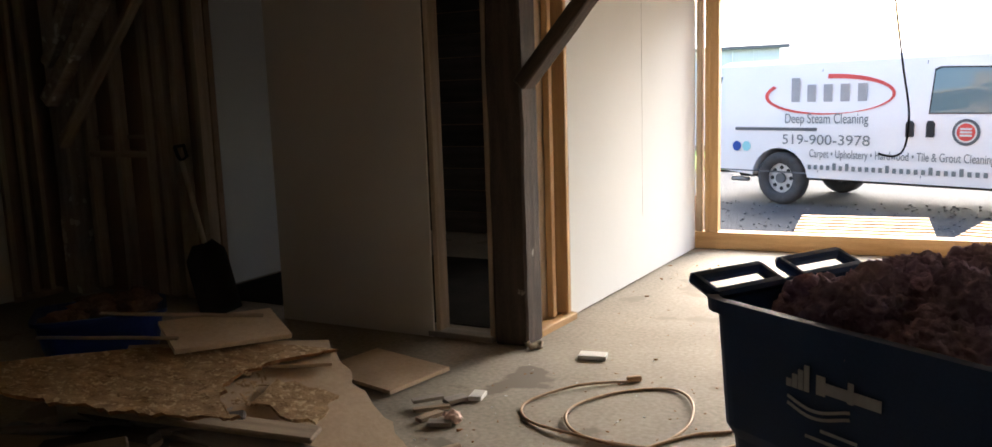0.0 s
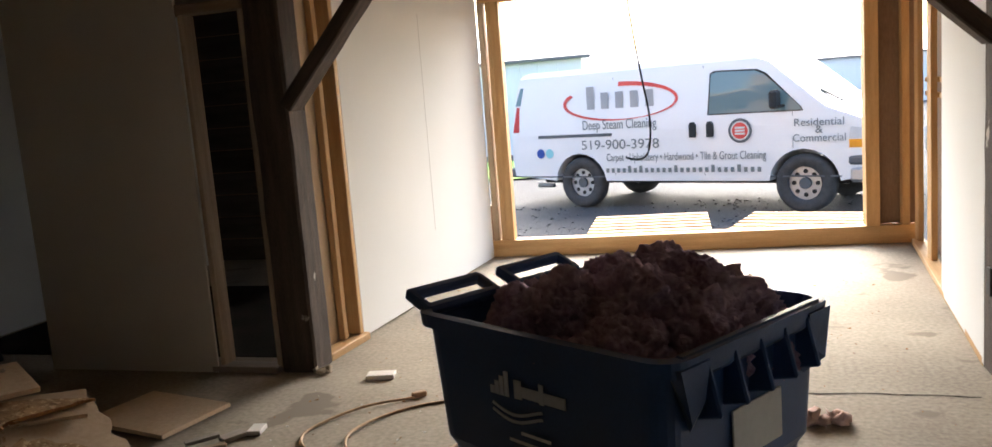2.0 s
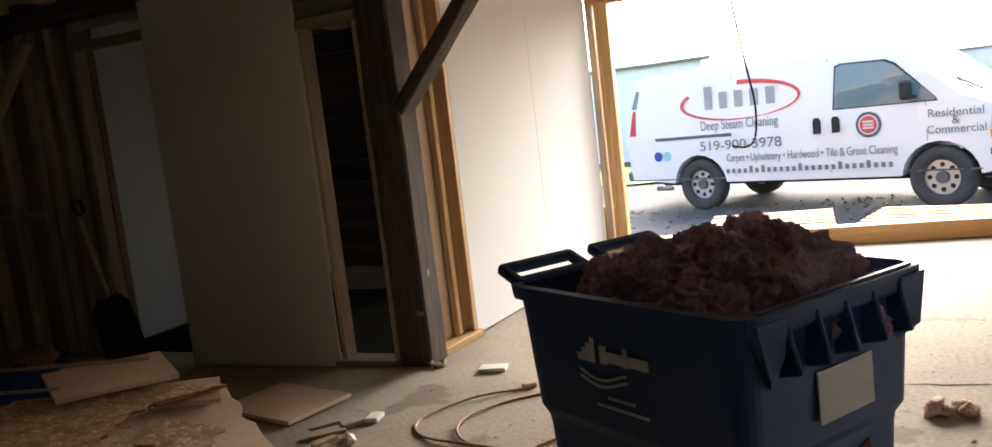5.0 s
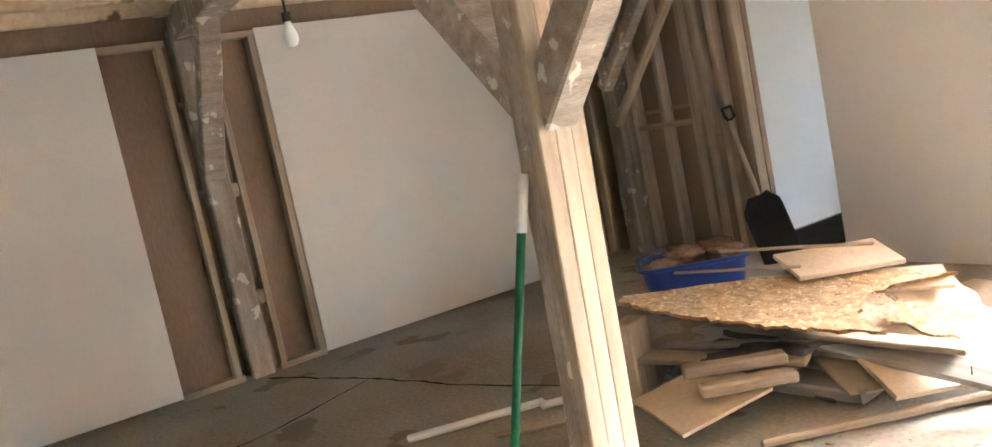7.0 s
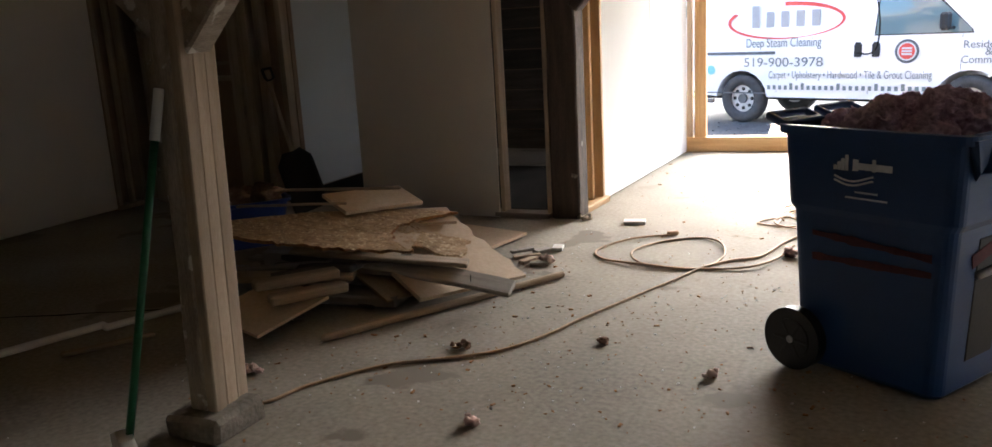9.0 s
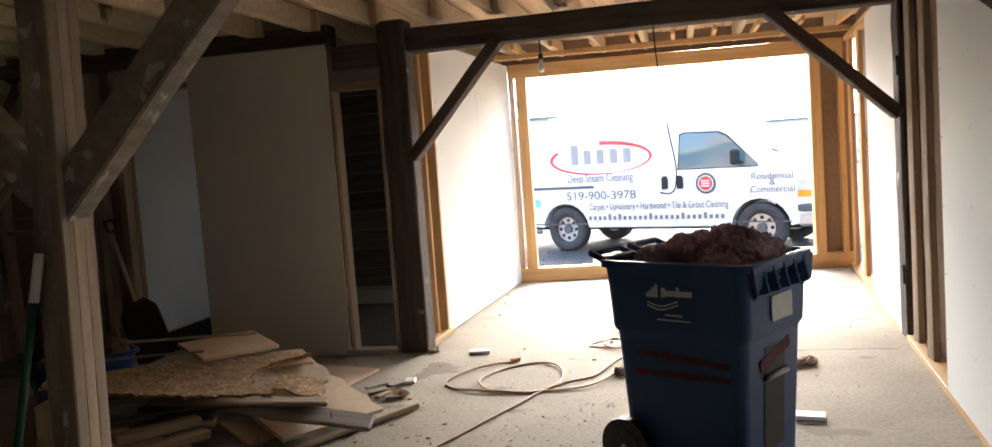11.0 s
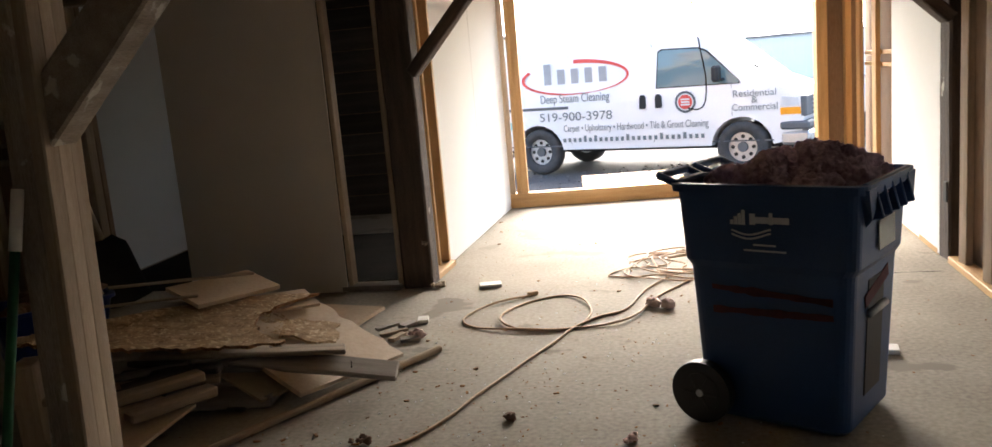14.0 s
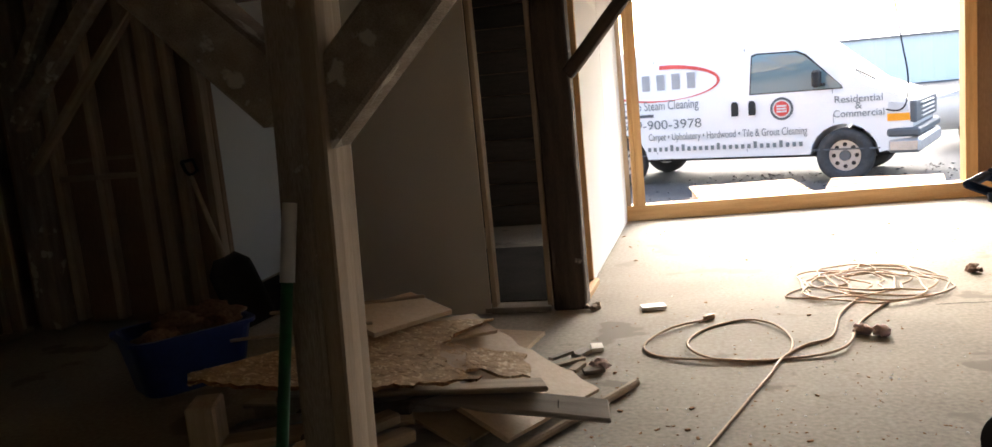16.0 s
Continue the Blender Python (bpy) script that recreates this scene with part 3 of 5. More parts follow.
BIN = pose(-0.172, 2.05, 0, 0, 0, -32)
DEEP = 0.84   # the bin is less deep than wide
wheelie = empty("wheeled_bin", BIN)
tagged(wheelie, "dark blue plastic wheeled bin heaped with torn insulation", "bin")
bm = bmesh.new()
spec = ((0.5, 0.5, 0.05, 0.012), (0.53, 0.53, 0.05, 0.03), (0.585, 0.575, 0.05, 0.58), (0.59, 0.58, 0.05, 0.60),
        (0.62, 0.60, 0.05, 0.625), (0.645, 0.625, 0.05, 0.86), (0.65, 0.63, 0.05, 0.885), (0.69, 0.66, 0.06, 0.885), (0.695, 0.665, 0.06, 0.915),
        (0.65, 0.62, 0.05, 0.917), (0.62, 0.6, 0.05, 0.86), (0.56, 0.54, 0.05, 0.6), (0.5, 0.48, 0.05, 0.55))
loft(bm, [rounded(bm, w, d, r, z * 0.965) for w, d, r, z in spec], True, True)
part("body", bm, BLUEPLASTIC, wheelie, smooth=False)
# ribbed collar under the rim on the front and the lifting pocket
for k in range(5):
    bm = bmesh.new()
    block(bm, 0.07, 0.014, 0.1, pose(0.325, -0.2 + k * 0.1, 0.81, 0, -14, 0), 0.004)
    part("rib", bm, BLUEPLASTIC, wheelie)
bm = bmesh.new()
block(bm, 0.03, 0.56, 0.05, pose(0.33, 0, 0.862), 0.01)
part("collar", bm, BLUEPLASTIC, wheelie)
for s in (-1, 1):
    bm = bmesh.new()
    vs = [bm.verts.new(p) for p in ((0.32, s * 0.3, 0.87), (0.35, s * 0.3, 0.87), (0.35, s * 0.27, 0.77), (0.32, s * 0.23, 0.74),
                                    (0.32, s * 0.2, 0.87), (0.35, s * 0.2, 0.87), (0.348, s * 0.22, 0.8), (0.32, s * 0.2, 0.76))]
    for f in ((0, 1, 2, 3), (4, 5, 6, 7), (0, 1, 5, 4), (1, 2, 6, 5), (2, 3, 7, 6), (3, 0, 4, 7)):
        bm.faces.new([vs[i] for i in f])
    part("gusset", bm, BLUEPLASTIC, wheelie)
# grab recess not cut: a flat black panel gives its shade by colour
bm = bmesh.new()
block(bm, 0.012, 0.2, 0.42, pose(0.278, 0.0, 0.33, 0, 2.8, 0), 0.004)
part("front_recess", bm, BLACKPLASTIC, wheelie, "flat black panel painting the shade of the grab recess")
bm = bmesh.new()
cyl(bm, 0.014, 0.21, pose(0.294, 0, 0.42, 90, 0, 0), 12)
part("grab_bar", bm, METAL, wheelie, "bare metal grab bar", True)
bm = bmesh.new()
block(bm, 0.004, 0.2, 0.1, pose(0.322, 0.02, 0.69), 0.001)
part("sticker", bm, STICKER, wheelie, "blank white sticker")
bm = bmesh.new()
block(bm, 0.004, 0.3, 0.045, pose(0.293, 0.0, 0.5, 12, 0, 0), 0.001)
part("paint_smear", bm, REDPAINT, wheelie, "smeared red paint band")
for z, tilt in ((0.43, 3), (0.5, -4)):
    bm = bmesh.new()
    nn = 14
    prev = None
    for k in range(nn + 1):
        xx = -0.2 + 0.43 * k / nn
        hh = 0.026 * (0.35 + 0.65 * abs(noise.noise(Vector((xx * 14, z * 30, 0)))))
        yy = -(0.2635 + 0.043 * z) - 0.004
        zz = z + xx * math.tan(radians(tilt)) * 0.6
        row = [bm.verts.new((xx, yy, zz - hh)), bm.verts.new((xx, yy - 0.002, zz + hh))]
        if prev:
            bm.faces.new((prev[0], row[0], row[1], prev[1]))
        prev = row
    part("paint_smear", bm, REDPAINT, wheelie, "faded smeared red paint")
# emblem on the side, as plain shapes
side = wheelie
ly = -0.3155
bm = bmesh.new()
for k in range(4):
    block(bm, 0.012, 0.002, 0.016 + 0.012 * k, pose(-0.105 + 0.014 * k, ly, 0.752 + 0.006 * k), 0)
block(bm, 0.135, 0.002, 0.022, pose(0.03, ly, 0.762), 0)
block(bm, 0.02, 0.002, 0.038, pose(-0.03, ly - 0.0006, 0.765), 0)
block(bm, 0.012, 0.002, 0.04, pose(0.035, ly - 0.0006, 0.768), 0)
for k in range(10):
    for q in range(2):
        block(bm, 0.016, 0.002, 0.006, pose(-0.1 + 0.014 * k, ly, 0.722 - q * 0.014 - 0.012 * math.sin(k * 0.42) , 0, 18 * math.cos(k * 0.42), 0), 0)
for w, z in ((0.08, 0.675), (0.15, 0.655)):
    block(bm, w, 0.002, 0.006, pose(0.01, ly + 0.002, z), 0)
part("emblem", bm, PRINT, wheelie, "pale printed emblem bars")
# handle, wheels, axle
for s in (-1, 1):
    pts = [(-0.33, s * 0.045, 0.88), (-0.395, s * 0.045, 0.905), (-0.395, s * 0.285, 0.905), (-0.33, s * 0.285, 0.88)]
    bm = bmesh.new()
    for a, b in zip(pts, pts[1:] + pts[:1]):
        m, ln = between(a, b, (0.4, 0, 1))
        block(bm, ln + 0.02, 0.03, 0.026, m, 0.008)
    part("handle", bm, BLUEPLASTIC, wheelie, "dark plastic lifting handle")
for s in (-1, 1):
    bm = bmesh.new()
    cyl(bm, 0.115, 0.045, pose(0, 0, 0, 90, 0, 0), 32)
    cyl(bm, 0.075, 0.055, pose(0, 0, 0, 90, 0, 0), 32)
    wh = part("wheel", bm, BLACKPLASTIC, wheelie)
    wh.location = (-0.235, s * 0.28, 0.115)
    bm = bmesh.new()
    cyl(bm, 0.014, 0.062, pose(0, 0, 0, 90, 0, 0), 12)
    part("hub_cap", bm, METAL, wh, "pale metal hub end")
    for k in range(6):
        bm = bmesh.new()
        block(bm, 0.055, 0.058, 0.012, pose(0.045 * math.cos(k * 1.047), 0, 0.045 * math.sin(k * 1.047), 0, -k * 60, 0), 0.002)
        part("spoke", bm, BLACKPLASTIC, wh)
bm = bmesh.new()
cyl(bm, 0.012, 0.66, pose(-0.235, 0, 0.115, 90, 0, 0), 12)
part("axle", bm, METAL, wheelie)
for ch in wheelie.children:
    if not ch.name.startswith("wheel"):
        for v in ch.data.vertices:
            v.co.y *= DEEP


def lumpy(bm, c, r, seed, sub=3, amount=0.5, flat=0.85):
    """A torn woolly clump."""
    q = bmesh.ops.create_icosphere(bm, subdivisions=sub, radius=1.0)
    o = Vector((seed * 7.3, seed * 3.1, seed * 1.7))
    for v in q["verts"]:
        d = v.co.normalized()
        k = 1 + amount * noise.noise(d * 1.7 + o) + 0.3 * amount * noise.noise(d * 5 + o) + 0.24 * amount * noise.noise(d * 12 + o) + 0.16 * amount * noise.noise(d * 26 + o)
        v.co = Vector(c) + Vector((d.x, d.y, d.z * flat)) * r * k


def wool(bm, c, r, seed, sub=5, flat=0.9):
    """A torn lump of wool: round knobs at three sizes, each standing out from the one below."""
    q = bmesh.ops.create_icosphere(bm, subdivisions=sub, radius=1.0)
    o = Vector((seed * 7.3, seed * 3.1, seed * 1.7))
    for v in q["verts"]:
        d = v.co.normalized()
        k = 1 + 0.35 * noise.noise(d * 1.4 + o)
        for f, a in ((2.3, 0.34), (5.0, 0.2), (11.0, 0.1), (24.0, 0.05)):
            k += a * (0.45 - abs(noise.noise(d * f + o)) * 1.6)
        v.co = Vector(c) + Vector((d.x, d.y, d.z * flat)) * r * k


bm = bmesh.new()
rnd = random.Random(5)
for k in range(22):
    u, v = rnd.uniform(-0.27, 0.27), rnd.uniform(-0.25, 0.25)
    wool(bm, (u, v, 0.84 + 0.055 * max(0, 1 - (u / 0.3) ** 2 - (v / 0.3) ** 2)), rnd.uniform(0.05, 0.085), k, 4)
for k, (u, v, h, r) in enumerate(((-0.06, -0.14, 0.915, 0.095), (-0.02, -0.17, 0.935, 0.06), (-0.08, 0.11, 0.95, 0.07), (0.03, 0.16, 0.975, 0.065), (0.1, 0.1, 0.95, 0.085),
                                  (0.17, 0.13, 0.93, 0.095), (0.2, -0.02, 0.91, 0.09), (0.1, -0.05, 0.925, 0.1), (-0.19, -0.08, 0.89, 0.085), (0.24, 0.19, 0.9, 0.06),
                                  (0.02, 0.02, 0.93, 0.09), (0.15, -0.17, 0.885, 0.075), (-0.2, 0.15, 0.885, 0.075), (0.07, 0.2, 0.96, 0.05))):
    wool(bm, (u, v, h), r, 40 + k, 5)
q = block(bm, 0.58, 0.56, 0.05, pose(0, 0, 0.83), 0.01)
heap = put("insulation_heap", bm, FLUFF, smooth=True)
for v in heap.data.vertices:
    v.co.y *= DEEP
heap.matrix_world = BIN @ pose(0, 0, -0.05)
tagged(heap, "torn purplish brown insulation wool heaped in the bin", "insulation", kind="stuff")


# ---- the parked van ----
ang = math.degrees(math.atan2(12.026 - 13.38, 0.934 + 2.217))
van = empty("van", pose(-2.217, 13.38, GROUND, 0, 0, ang) @ pose(0, 0.82, 0))
tagged(van, "white cargo van with cleaning firm lettering parked on gravel", "van")


def half(x, z):
    """Half the van's width at a place of its side."""
    h = 0.99 - 0.03 * max(0, 0.75 - z) - 0.11 * max(0, z - 1.15) ** 1.3
    if x > 3.3:
        h -= 0.05 * (x - 3.3) ** 2
    if z > 2.04:
        h -= 0.9 * (z - 2.04)
    return h


def arc(cx, r, z0, n=10):
    a0 = math.asin(max(-1, min(1, (z0 - 0.38) / r)))
    return [(cx + r * math.cos(math.pi - a0 - (math.pi - 2 * a0) * k / n), 0.38 + r * math.sin(math.pi - a0 - (math.pi - 2 * a0) * k / n)) for k in range(n + 1)]


prof = [(-1.26, 0.5)] + arc(0, 0.46, 0.42) + arc(3.43, 0.46, 0.42) + [(4.28, 0.5), (4.32, 0.9), (4.27, 1.1), (4.15, 1.2), (3.9, 1.3), (3.72, 1.37),
        (2.98, 1.99), (2.75, 2.08), (2.3, 2.12), (-1.0, 2.12), (-1.1, 2.07), (-1.18, 1.85), (-1.27, 1.2), (-1.29, 0.8)]
bm = bmesh.new()
f = bm.faces.new([bm.verts.new((x, 0, z)) for x, z in prof])
for z in (0.6, 0.8, 1.0, 1.15, 1.3, 1.5, 1.7, 1.85, 1.95, 2.04, 2.08):
    bmesh.ops.bisect_plane(bm, geom=bm.verts[:] + bm.edges[:] + bm.faces[:], plane_co=(0, 0, z), plane_no=(0, 0, 1))
for x in (3.3, 3.6, 3.9, 4.1):
    bmesh.ops.bisect_plane(bm, geom=bm.verts[:] + bm.edges[:] + bm.faces[:], plane_co=(x, 0, 0), plane_no=(1, 0, 0))
for v in bm.verts:
    v.co.y = -half(v.co.x, v.co.z)
ext = bmesh.ops.extrude_face_region(bm, geom=bm.faces[:])
for v in ext["geom"]:
    if isinstance(v, bmesh.types.BMVert):
        v.co.y = half(v.co.x, v.co.z)
part("body", bm, VANWHITE, van)


def skin(name, pts, mat, lift=0.006, label="", parent=None):
    """A thin plate lying on the van's right side."""
    bm = bmesh.new()
    a = [bm.verts.new((x, -half(x, z) - lift, z)) for x, z in pts]
    b = [bm.verts.new((x, -half(x, z) + 0.02, z)) for x, z in pts]
    bm.faces.new(a)
    bm.faces.new(b[::-1])
    for k in range(len(a)):
        bm.faces.new((a[k], a[(k + 1) % len(a)], b[(k + 1) % len(a)], b[k]))
    return part(name, bm, mat, van if parent is None else parent, label)


win = [(2.15, 1.34), (3.42, 1.34), (3.4, 1.39), (2.93, 1.82), (2.8, 1.88), (2.25, 1.9), (2.18, 1.87)]
skin("window_seal", [(x + (-0.02 if x < 2.5 else 0.02), z + (-0.015 if z < 1.4 else 0.02)) for x, z in win], BLACK, 0.004)
skin("side_window", win, CARGLASS, 0.008, "dark tinted side window")
for x0, x1, z0, z1 in ((2.06, 2.068, 0.5, 2.0), (3.3, 3.306, 0.85, 1.33), (0.62, 0.626, 0.5, 1.95), (-1.2, 3.9, 0.47, 0.49)):
    skin("panel_gap", [(x0, z0), (x1, z0), (x1, z1), (x0, z1)], VANGREY, 0.003)
skin("track_rail", [(-0.75, 1.09), (0.6, 1.09), (0.6, 1.135), (-0.75, 1.135)], VANGREY, 0.01, "dark sliding door rail")
for x in (1.86, 2.12):
    h = skin("door_handle", [(x, 1.03), (x + 0.09, 1.03), (x + 0.1, 1.06), (x + 0.1, 1.2), (x + 0.07, 1.24), (x + 0.02, 1.24), (x, 1.2)], BLACK, 0.03)
skin("tail_light", [(-1.25, 1.2), (-1.13, 1.2), (-1.12, 1.6), (-1.17, 1.6)], REDLENS, 0.008, "red tail light")
skin("tail_glass", [(-1.2, 1.62), (-1.1, 1.62), (-1.04, 1.9), (-1.1, 1.9)], CARGLASS, 0.006)
skin("head_light", [(4.0, 0.95), (4.26, 0.95), (4.24, 1.07), (4.02, 1.1)], LAMPGLASS, 0.012, "clear headlight")
skin("turn_signal", [(4.0, 0.84), (4.28, 0.84), (4.27, 0.94), (4.0, 0.94)], AMBER, 0.012, "amber turn signal")
bm = bmesh.new()
block(bm, 0.09, 1.9, 0.3, pose(4.31, 0, 0.95), 0.02)
part("grille", bm, VANGREY, van)
for k in range(4):
    bm = bmesh.new()
    block(bm, 0.03, 1.1, 0.02, pose(4.365, 0, 0.86 + k * 0.06), 0.004)
    part("grille_bar", bm, SILVER, van)
bm = bmesh.new()
block(bm, 0.42, 1.96, 0.2, pose(4.2, 0, 0.5), 0.04)
part("front_bumper", bm, SILVER, van, "pale front bumper")
bm = bmesh.new()
block(bm, 0.42, 1.97, 0.12, pose(4.19, 0, 0.68), 0.03)
part("bumper_cap", bm, VANGREY, van)
bm = bmesh.new()
block(bm, 0.22, 1.9, 0.16, pose(-1.3, 0, 0.55), 0.03)
part("rear_bumper", bm, VANGREY, van)
bm = bmesh.new()
vs = [bm.verts.new(p) for p in ((3.69, -0.87, 1.41), (3.69, 0.87, 1.41), (3.02, 0.78, 1.97), (3.02, -0.78, 1.97))]
bm.faces.new(vs)
bmesh.ops.solidify(bm, geom=bm.faces[:], thickness=0.02)
part("windscreen", bm, WINDSCREEN, van)
bm = bmesh.new()
block(bm, 0.34, 0.02, 0.02, pose(3.62, -0.4, 1.49, 0, 30, 40), 0.004)
part("wiper", bm, BLACK, van)
mir = part("mirror", (lambda b: (block(b, 0.1, 0.2, 0.24, None, 0.03), b)[1])(bmesh.new()), BLACK, van, "black wing mirror")
mir.location = (3.12, -1.1, 1.49)
arm = part("mirror_arm", (lambda b: (block(b, 0.05, 0.2, 0.04, None, 0.01), b)[1])(bmesh.new()), BLACK, mir)
arm.location = (0.06, 0.1, -0.09)
bm = bmesh.new()
cyl(bm, 0.035, 0.3, pose(-0.75, -0.85, 0.33, 0, 90, 0), 14)
part("exhaust", bm, METAL, van, smooth=True)
for x in (0, 3.43):
    for s in (-1, 1):
        bm = bmesh.new()
        prof_t = ((0.22, 0.10), (0.335, 0.115), (0.365, 0.1), (0.385, 0.07), (0.385, -0.07), (0.365, -0.1), (0.335, -0.115), (0.22, -0.1))
        ringsv = [[bm.verts.new((r * math.cos(a), yy, r * math.sin(a))) for r, yy in prof_t] for a in [2 * math.pi * k / 36 for k in range(36)]]
        for k in range(36):
            u, v = ringsv[k], ringsv[(k + 1) % 36]
            for j in range(len(u)):
                bm.faces.new((u[j], u[(j + 1) % 8], v[(j + 1) % 8], v[j]))
        tyre = part("wheel", bm, TYRE, van, smooth=True)
        tyre.location = (x, s * 0.86, 0.385)
        bm = bmesh.new()
        cyl(bm, 0.222, 0.12, pose(0, -s * 0.02, 0, 90, 0, 0), 32)
        rim = part("rim", bm, SILVER, tyre, "silver steel wheel rim")
        for k in range(8):
            bm = bmesh.new()
            cyl(bm, 0.03, 0.012, pose(0.155 * math.cos(k * math.pi / 4), s * 0.043, 0.155 * math.sin(k * math.pi / 4), 90, 0, 0), 10)
            part("rim_hole", bm, BLACK, tyre)
        bm = bmesh.new()
        cyl(bm, 0.075, 0.05, pose(0, s * 0.06, 0, 90, 0, 0), 20)
        part("hub_cap", bm, VANGREY, tyre)
bm = bmesh.new()
block(bm, 4.9, 1.5, 0.12, pose(1.6, 0, 0.42), 0.02)
part("underbody", bm, BLACK, van)


def on_side(x, z, lift=0.012):
    return pose(x, -half(x, z) - lift, z, 90, 0, 0)


lettering("lettering", "Deep Steam Cleaning", 0.2, DARKPRINT, van, on_side(0.72, 1.2), 1.25)
lettering("lettering", "519-900-3978", 0.2, DARKPRINT, van, on_side(0.72, 0.9), 1.32)
lettering("lettering", "Carpet \u2022 Upholstery \u2022 Hardwood \u2022 Tile & Grout Cleaning", 0.16, DARKPRINT, van, on_side(1.72, 0.72), 2.45)
lettering("lettering", "Residential", 0.14, DARKPRINT, van, on_side(3.64, 1.13, 0.016), 0.62)
lettering("lettering", "&", 0.14, DARKPRINT, van, on_side(3.64, 1.035, 0.016), 0.09)
lettering("lettering", "Commercial", 0.14, DARKPRINT, van, on_side(3.64, 0.93, 0.016), 0.66)
# the web address and firm's name as plain bars
METAL_PRINT = material("grey_print", (0.32, 0.33, 0.34), (0.4, 0.41, 0.42), 5, 0.5, 0)
for k in range(26):
    hgt = 0.1 if k in (4, 6, 12, 18, 22) else 0.065
    bm = bmesh.new()
    block(bm, 0.05, 0.003, hgt, None, 0)
    b = part("print_bar", bm, DARKPRINT, van)
    b.location = (0.5 + k * 0.094, -half(1.5, 0.58) - 0.012, 0.545 + hgt / 2)
for k, hgt in enumerate((0.34, 0.24, 0.24, 0.24, 0.24)):
    bm = bmesh.new()
    block(bm, 0.13, 0.003, hgt, None, 0)
    b = part("print_bar", bm, METAL_PRINT, van, "plain grey bar of the name print")
    b.location = (0.24 + k * 0.25, -half(1, 1.62) - 0.016, 1.5 + hgt / 2)
bm = bmesh.new()
prev = None
for k in range(60):
    a = radians(150 + 300 * k / 59)
    th = 0.008 + 0.05 * abs(math.sin(a * 0.5 + 0.6))
    row = []
    for s in (-1, 1):
        x, z = 0.72 + (0.95 + s * th * 0.6) * math.cos(a), 1.59 + (0.26 + s * th * 0.55) * math.sin(a)
        row.append(bm.verts.new((x, -half(x, z) - 0.012, z)))
    if prev:
        bm.faces.new((prev[0], row[0], row[1], prev[1]))
    prev = row
part("swoosh", bm, REDPRINT, van, "red oval swoosh")
for r, mt, lf in ((0.165, VANGREY, 0.012), (0.13, STICKER, 0.014), (0.11, REDPRINT, 0.016)):
    bm = bmesh.new()
    cyl(bm, r, 0.003, pose(2.6, -half(2.6, 1.12) - lf, 1.1, 90, 0, 0), 28)
    part("badge_ring", bm, mt, van)
for k in range(3):
    bm = bmesh.new()
    block(bm, 0.14, 0.003, 0.025, pose(2.6, -half(2.6, 1.12) - 0.02, 1.06 + 0.04 * k), 0)
    part("print_bar", bm, STICKER, van)
for x, mt in ((-0.72, material("blue_print", (0.02, 0.06, 0.3), (0.03, 0.09, 0.36), 5, 0.5, 0)), (-0.55, material("cyan_print", (0.25, 0.6, 0.65), (0.3, 0.65, 0.7), 5, 0.5, 0))):
    bm = bmesh.new()
    cyl(bm, 0.075, 0.003, pose(x, -half(x, 0.85) - 0.012, 0.85, 90, 0, 0), 20)
    part("print_disc", bm, mt, van)

# second car, mostly hidden beyond the van
car = empty("car", pose(5.2, 15.2, GROUND, 0, 0, ang))
tagged(car, "pale grey parked car beyond the van", "car")
bm = bmesh.new()
f = bm.faces.new([bm.verts.new((x, -0.85, z)) for x, z in ((-2.1, 0.35), (2.1, 0.35), (2.15, 0.75), (1.2, 0.95), (0.6, 1.4), (-0.9, 1.42), (-1.7, 1.0), (-2.15, 0.9))])
ext = bmesh.ops.extrude_face_region(bm, geom=[f])
bmesh.ops.translate(bm, vec=(0, 1.7, 0), verts=[v for v in ext["geom"] if isinstance(v, bmesh.types.BMVert)])
bmesh.ops.bevel(bm, geom=bm.edges[:], offset=0.08, segments=3, affect="EDGES")
part("body", bm, GREYCAR, car, smooth=True)
bm = bmesh.new()
block(bm, 1.5, 0.02, 0.3, pose(-0.2, -0.86, 1.15), 0.01)
part("side_window", bm, CARGLASS, car)
for x in (-1.35, 1.35):
    bm = bmesh.new()
    cyl(bm, 0.32, 0.2, pose(0, 0, 0, 90, 0, 0), 28)
    w = part("wheel", bm, TYRE, car)
    w.location = (x, -0.8, 0.32)
    bm = bmesh.new()
    cyl(bm, 0.2, 0.21, pose(0, -0.01, 0, 90, 0, 0), 24)
    part("rim", bm, SILVER, w)

# pallet and scrap wood outside the sill
pallet = empty("pallet", pose(-0.75, 8.35, GROUND + 0.43, 0, 0, 4))
tagged(pallet, "weathered pale wooden pallet lying outside the opening", "pallet")
for k in range(6):
    bm = rough_block(1.1, 0.1, 0.02, 5, 0.003, 0.003, 0)
    b = part("slat", bm, LUMBER_X, pallet)
    b.location = (0, -0.45 + k * 0.18, 0.06)
for k in range(3):
    bm = rough_block(0.04, 1.0, 0.1, 5, 0.003, 0.003, 1)
    b = part("bearer", bm, OLDLUMBER_X, pallet)
    b.location = (-0.5 + k * 0.5, 0, 0)
for k in range(3):
    bm = rough_block(1.1, 0.1, 0.37, 5, 0.003, 0.003, 0)
    b = part("block_row", bm, OLDLUMBER_X, pallet)
    b.location = (0, -0.45 + k * 0.45, -0.24)

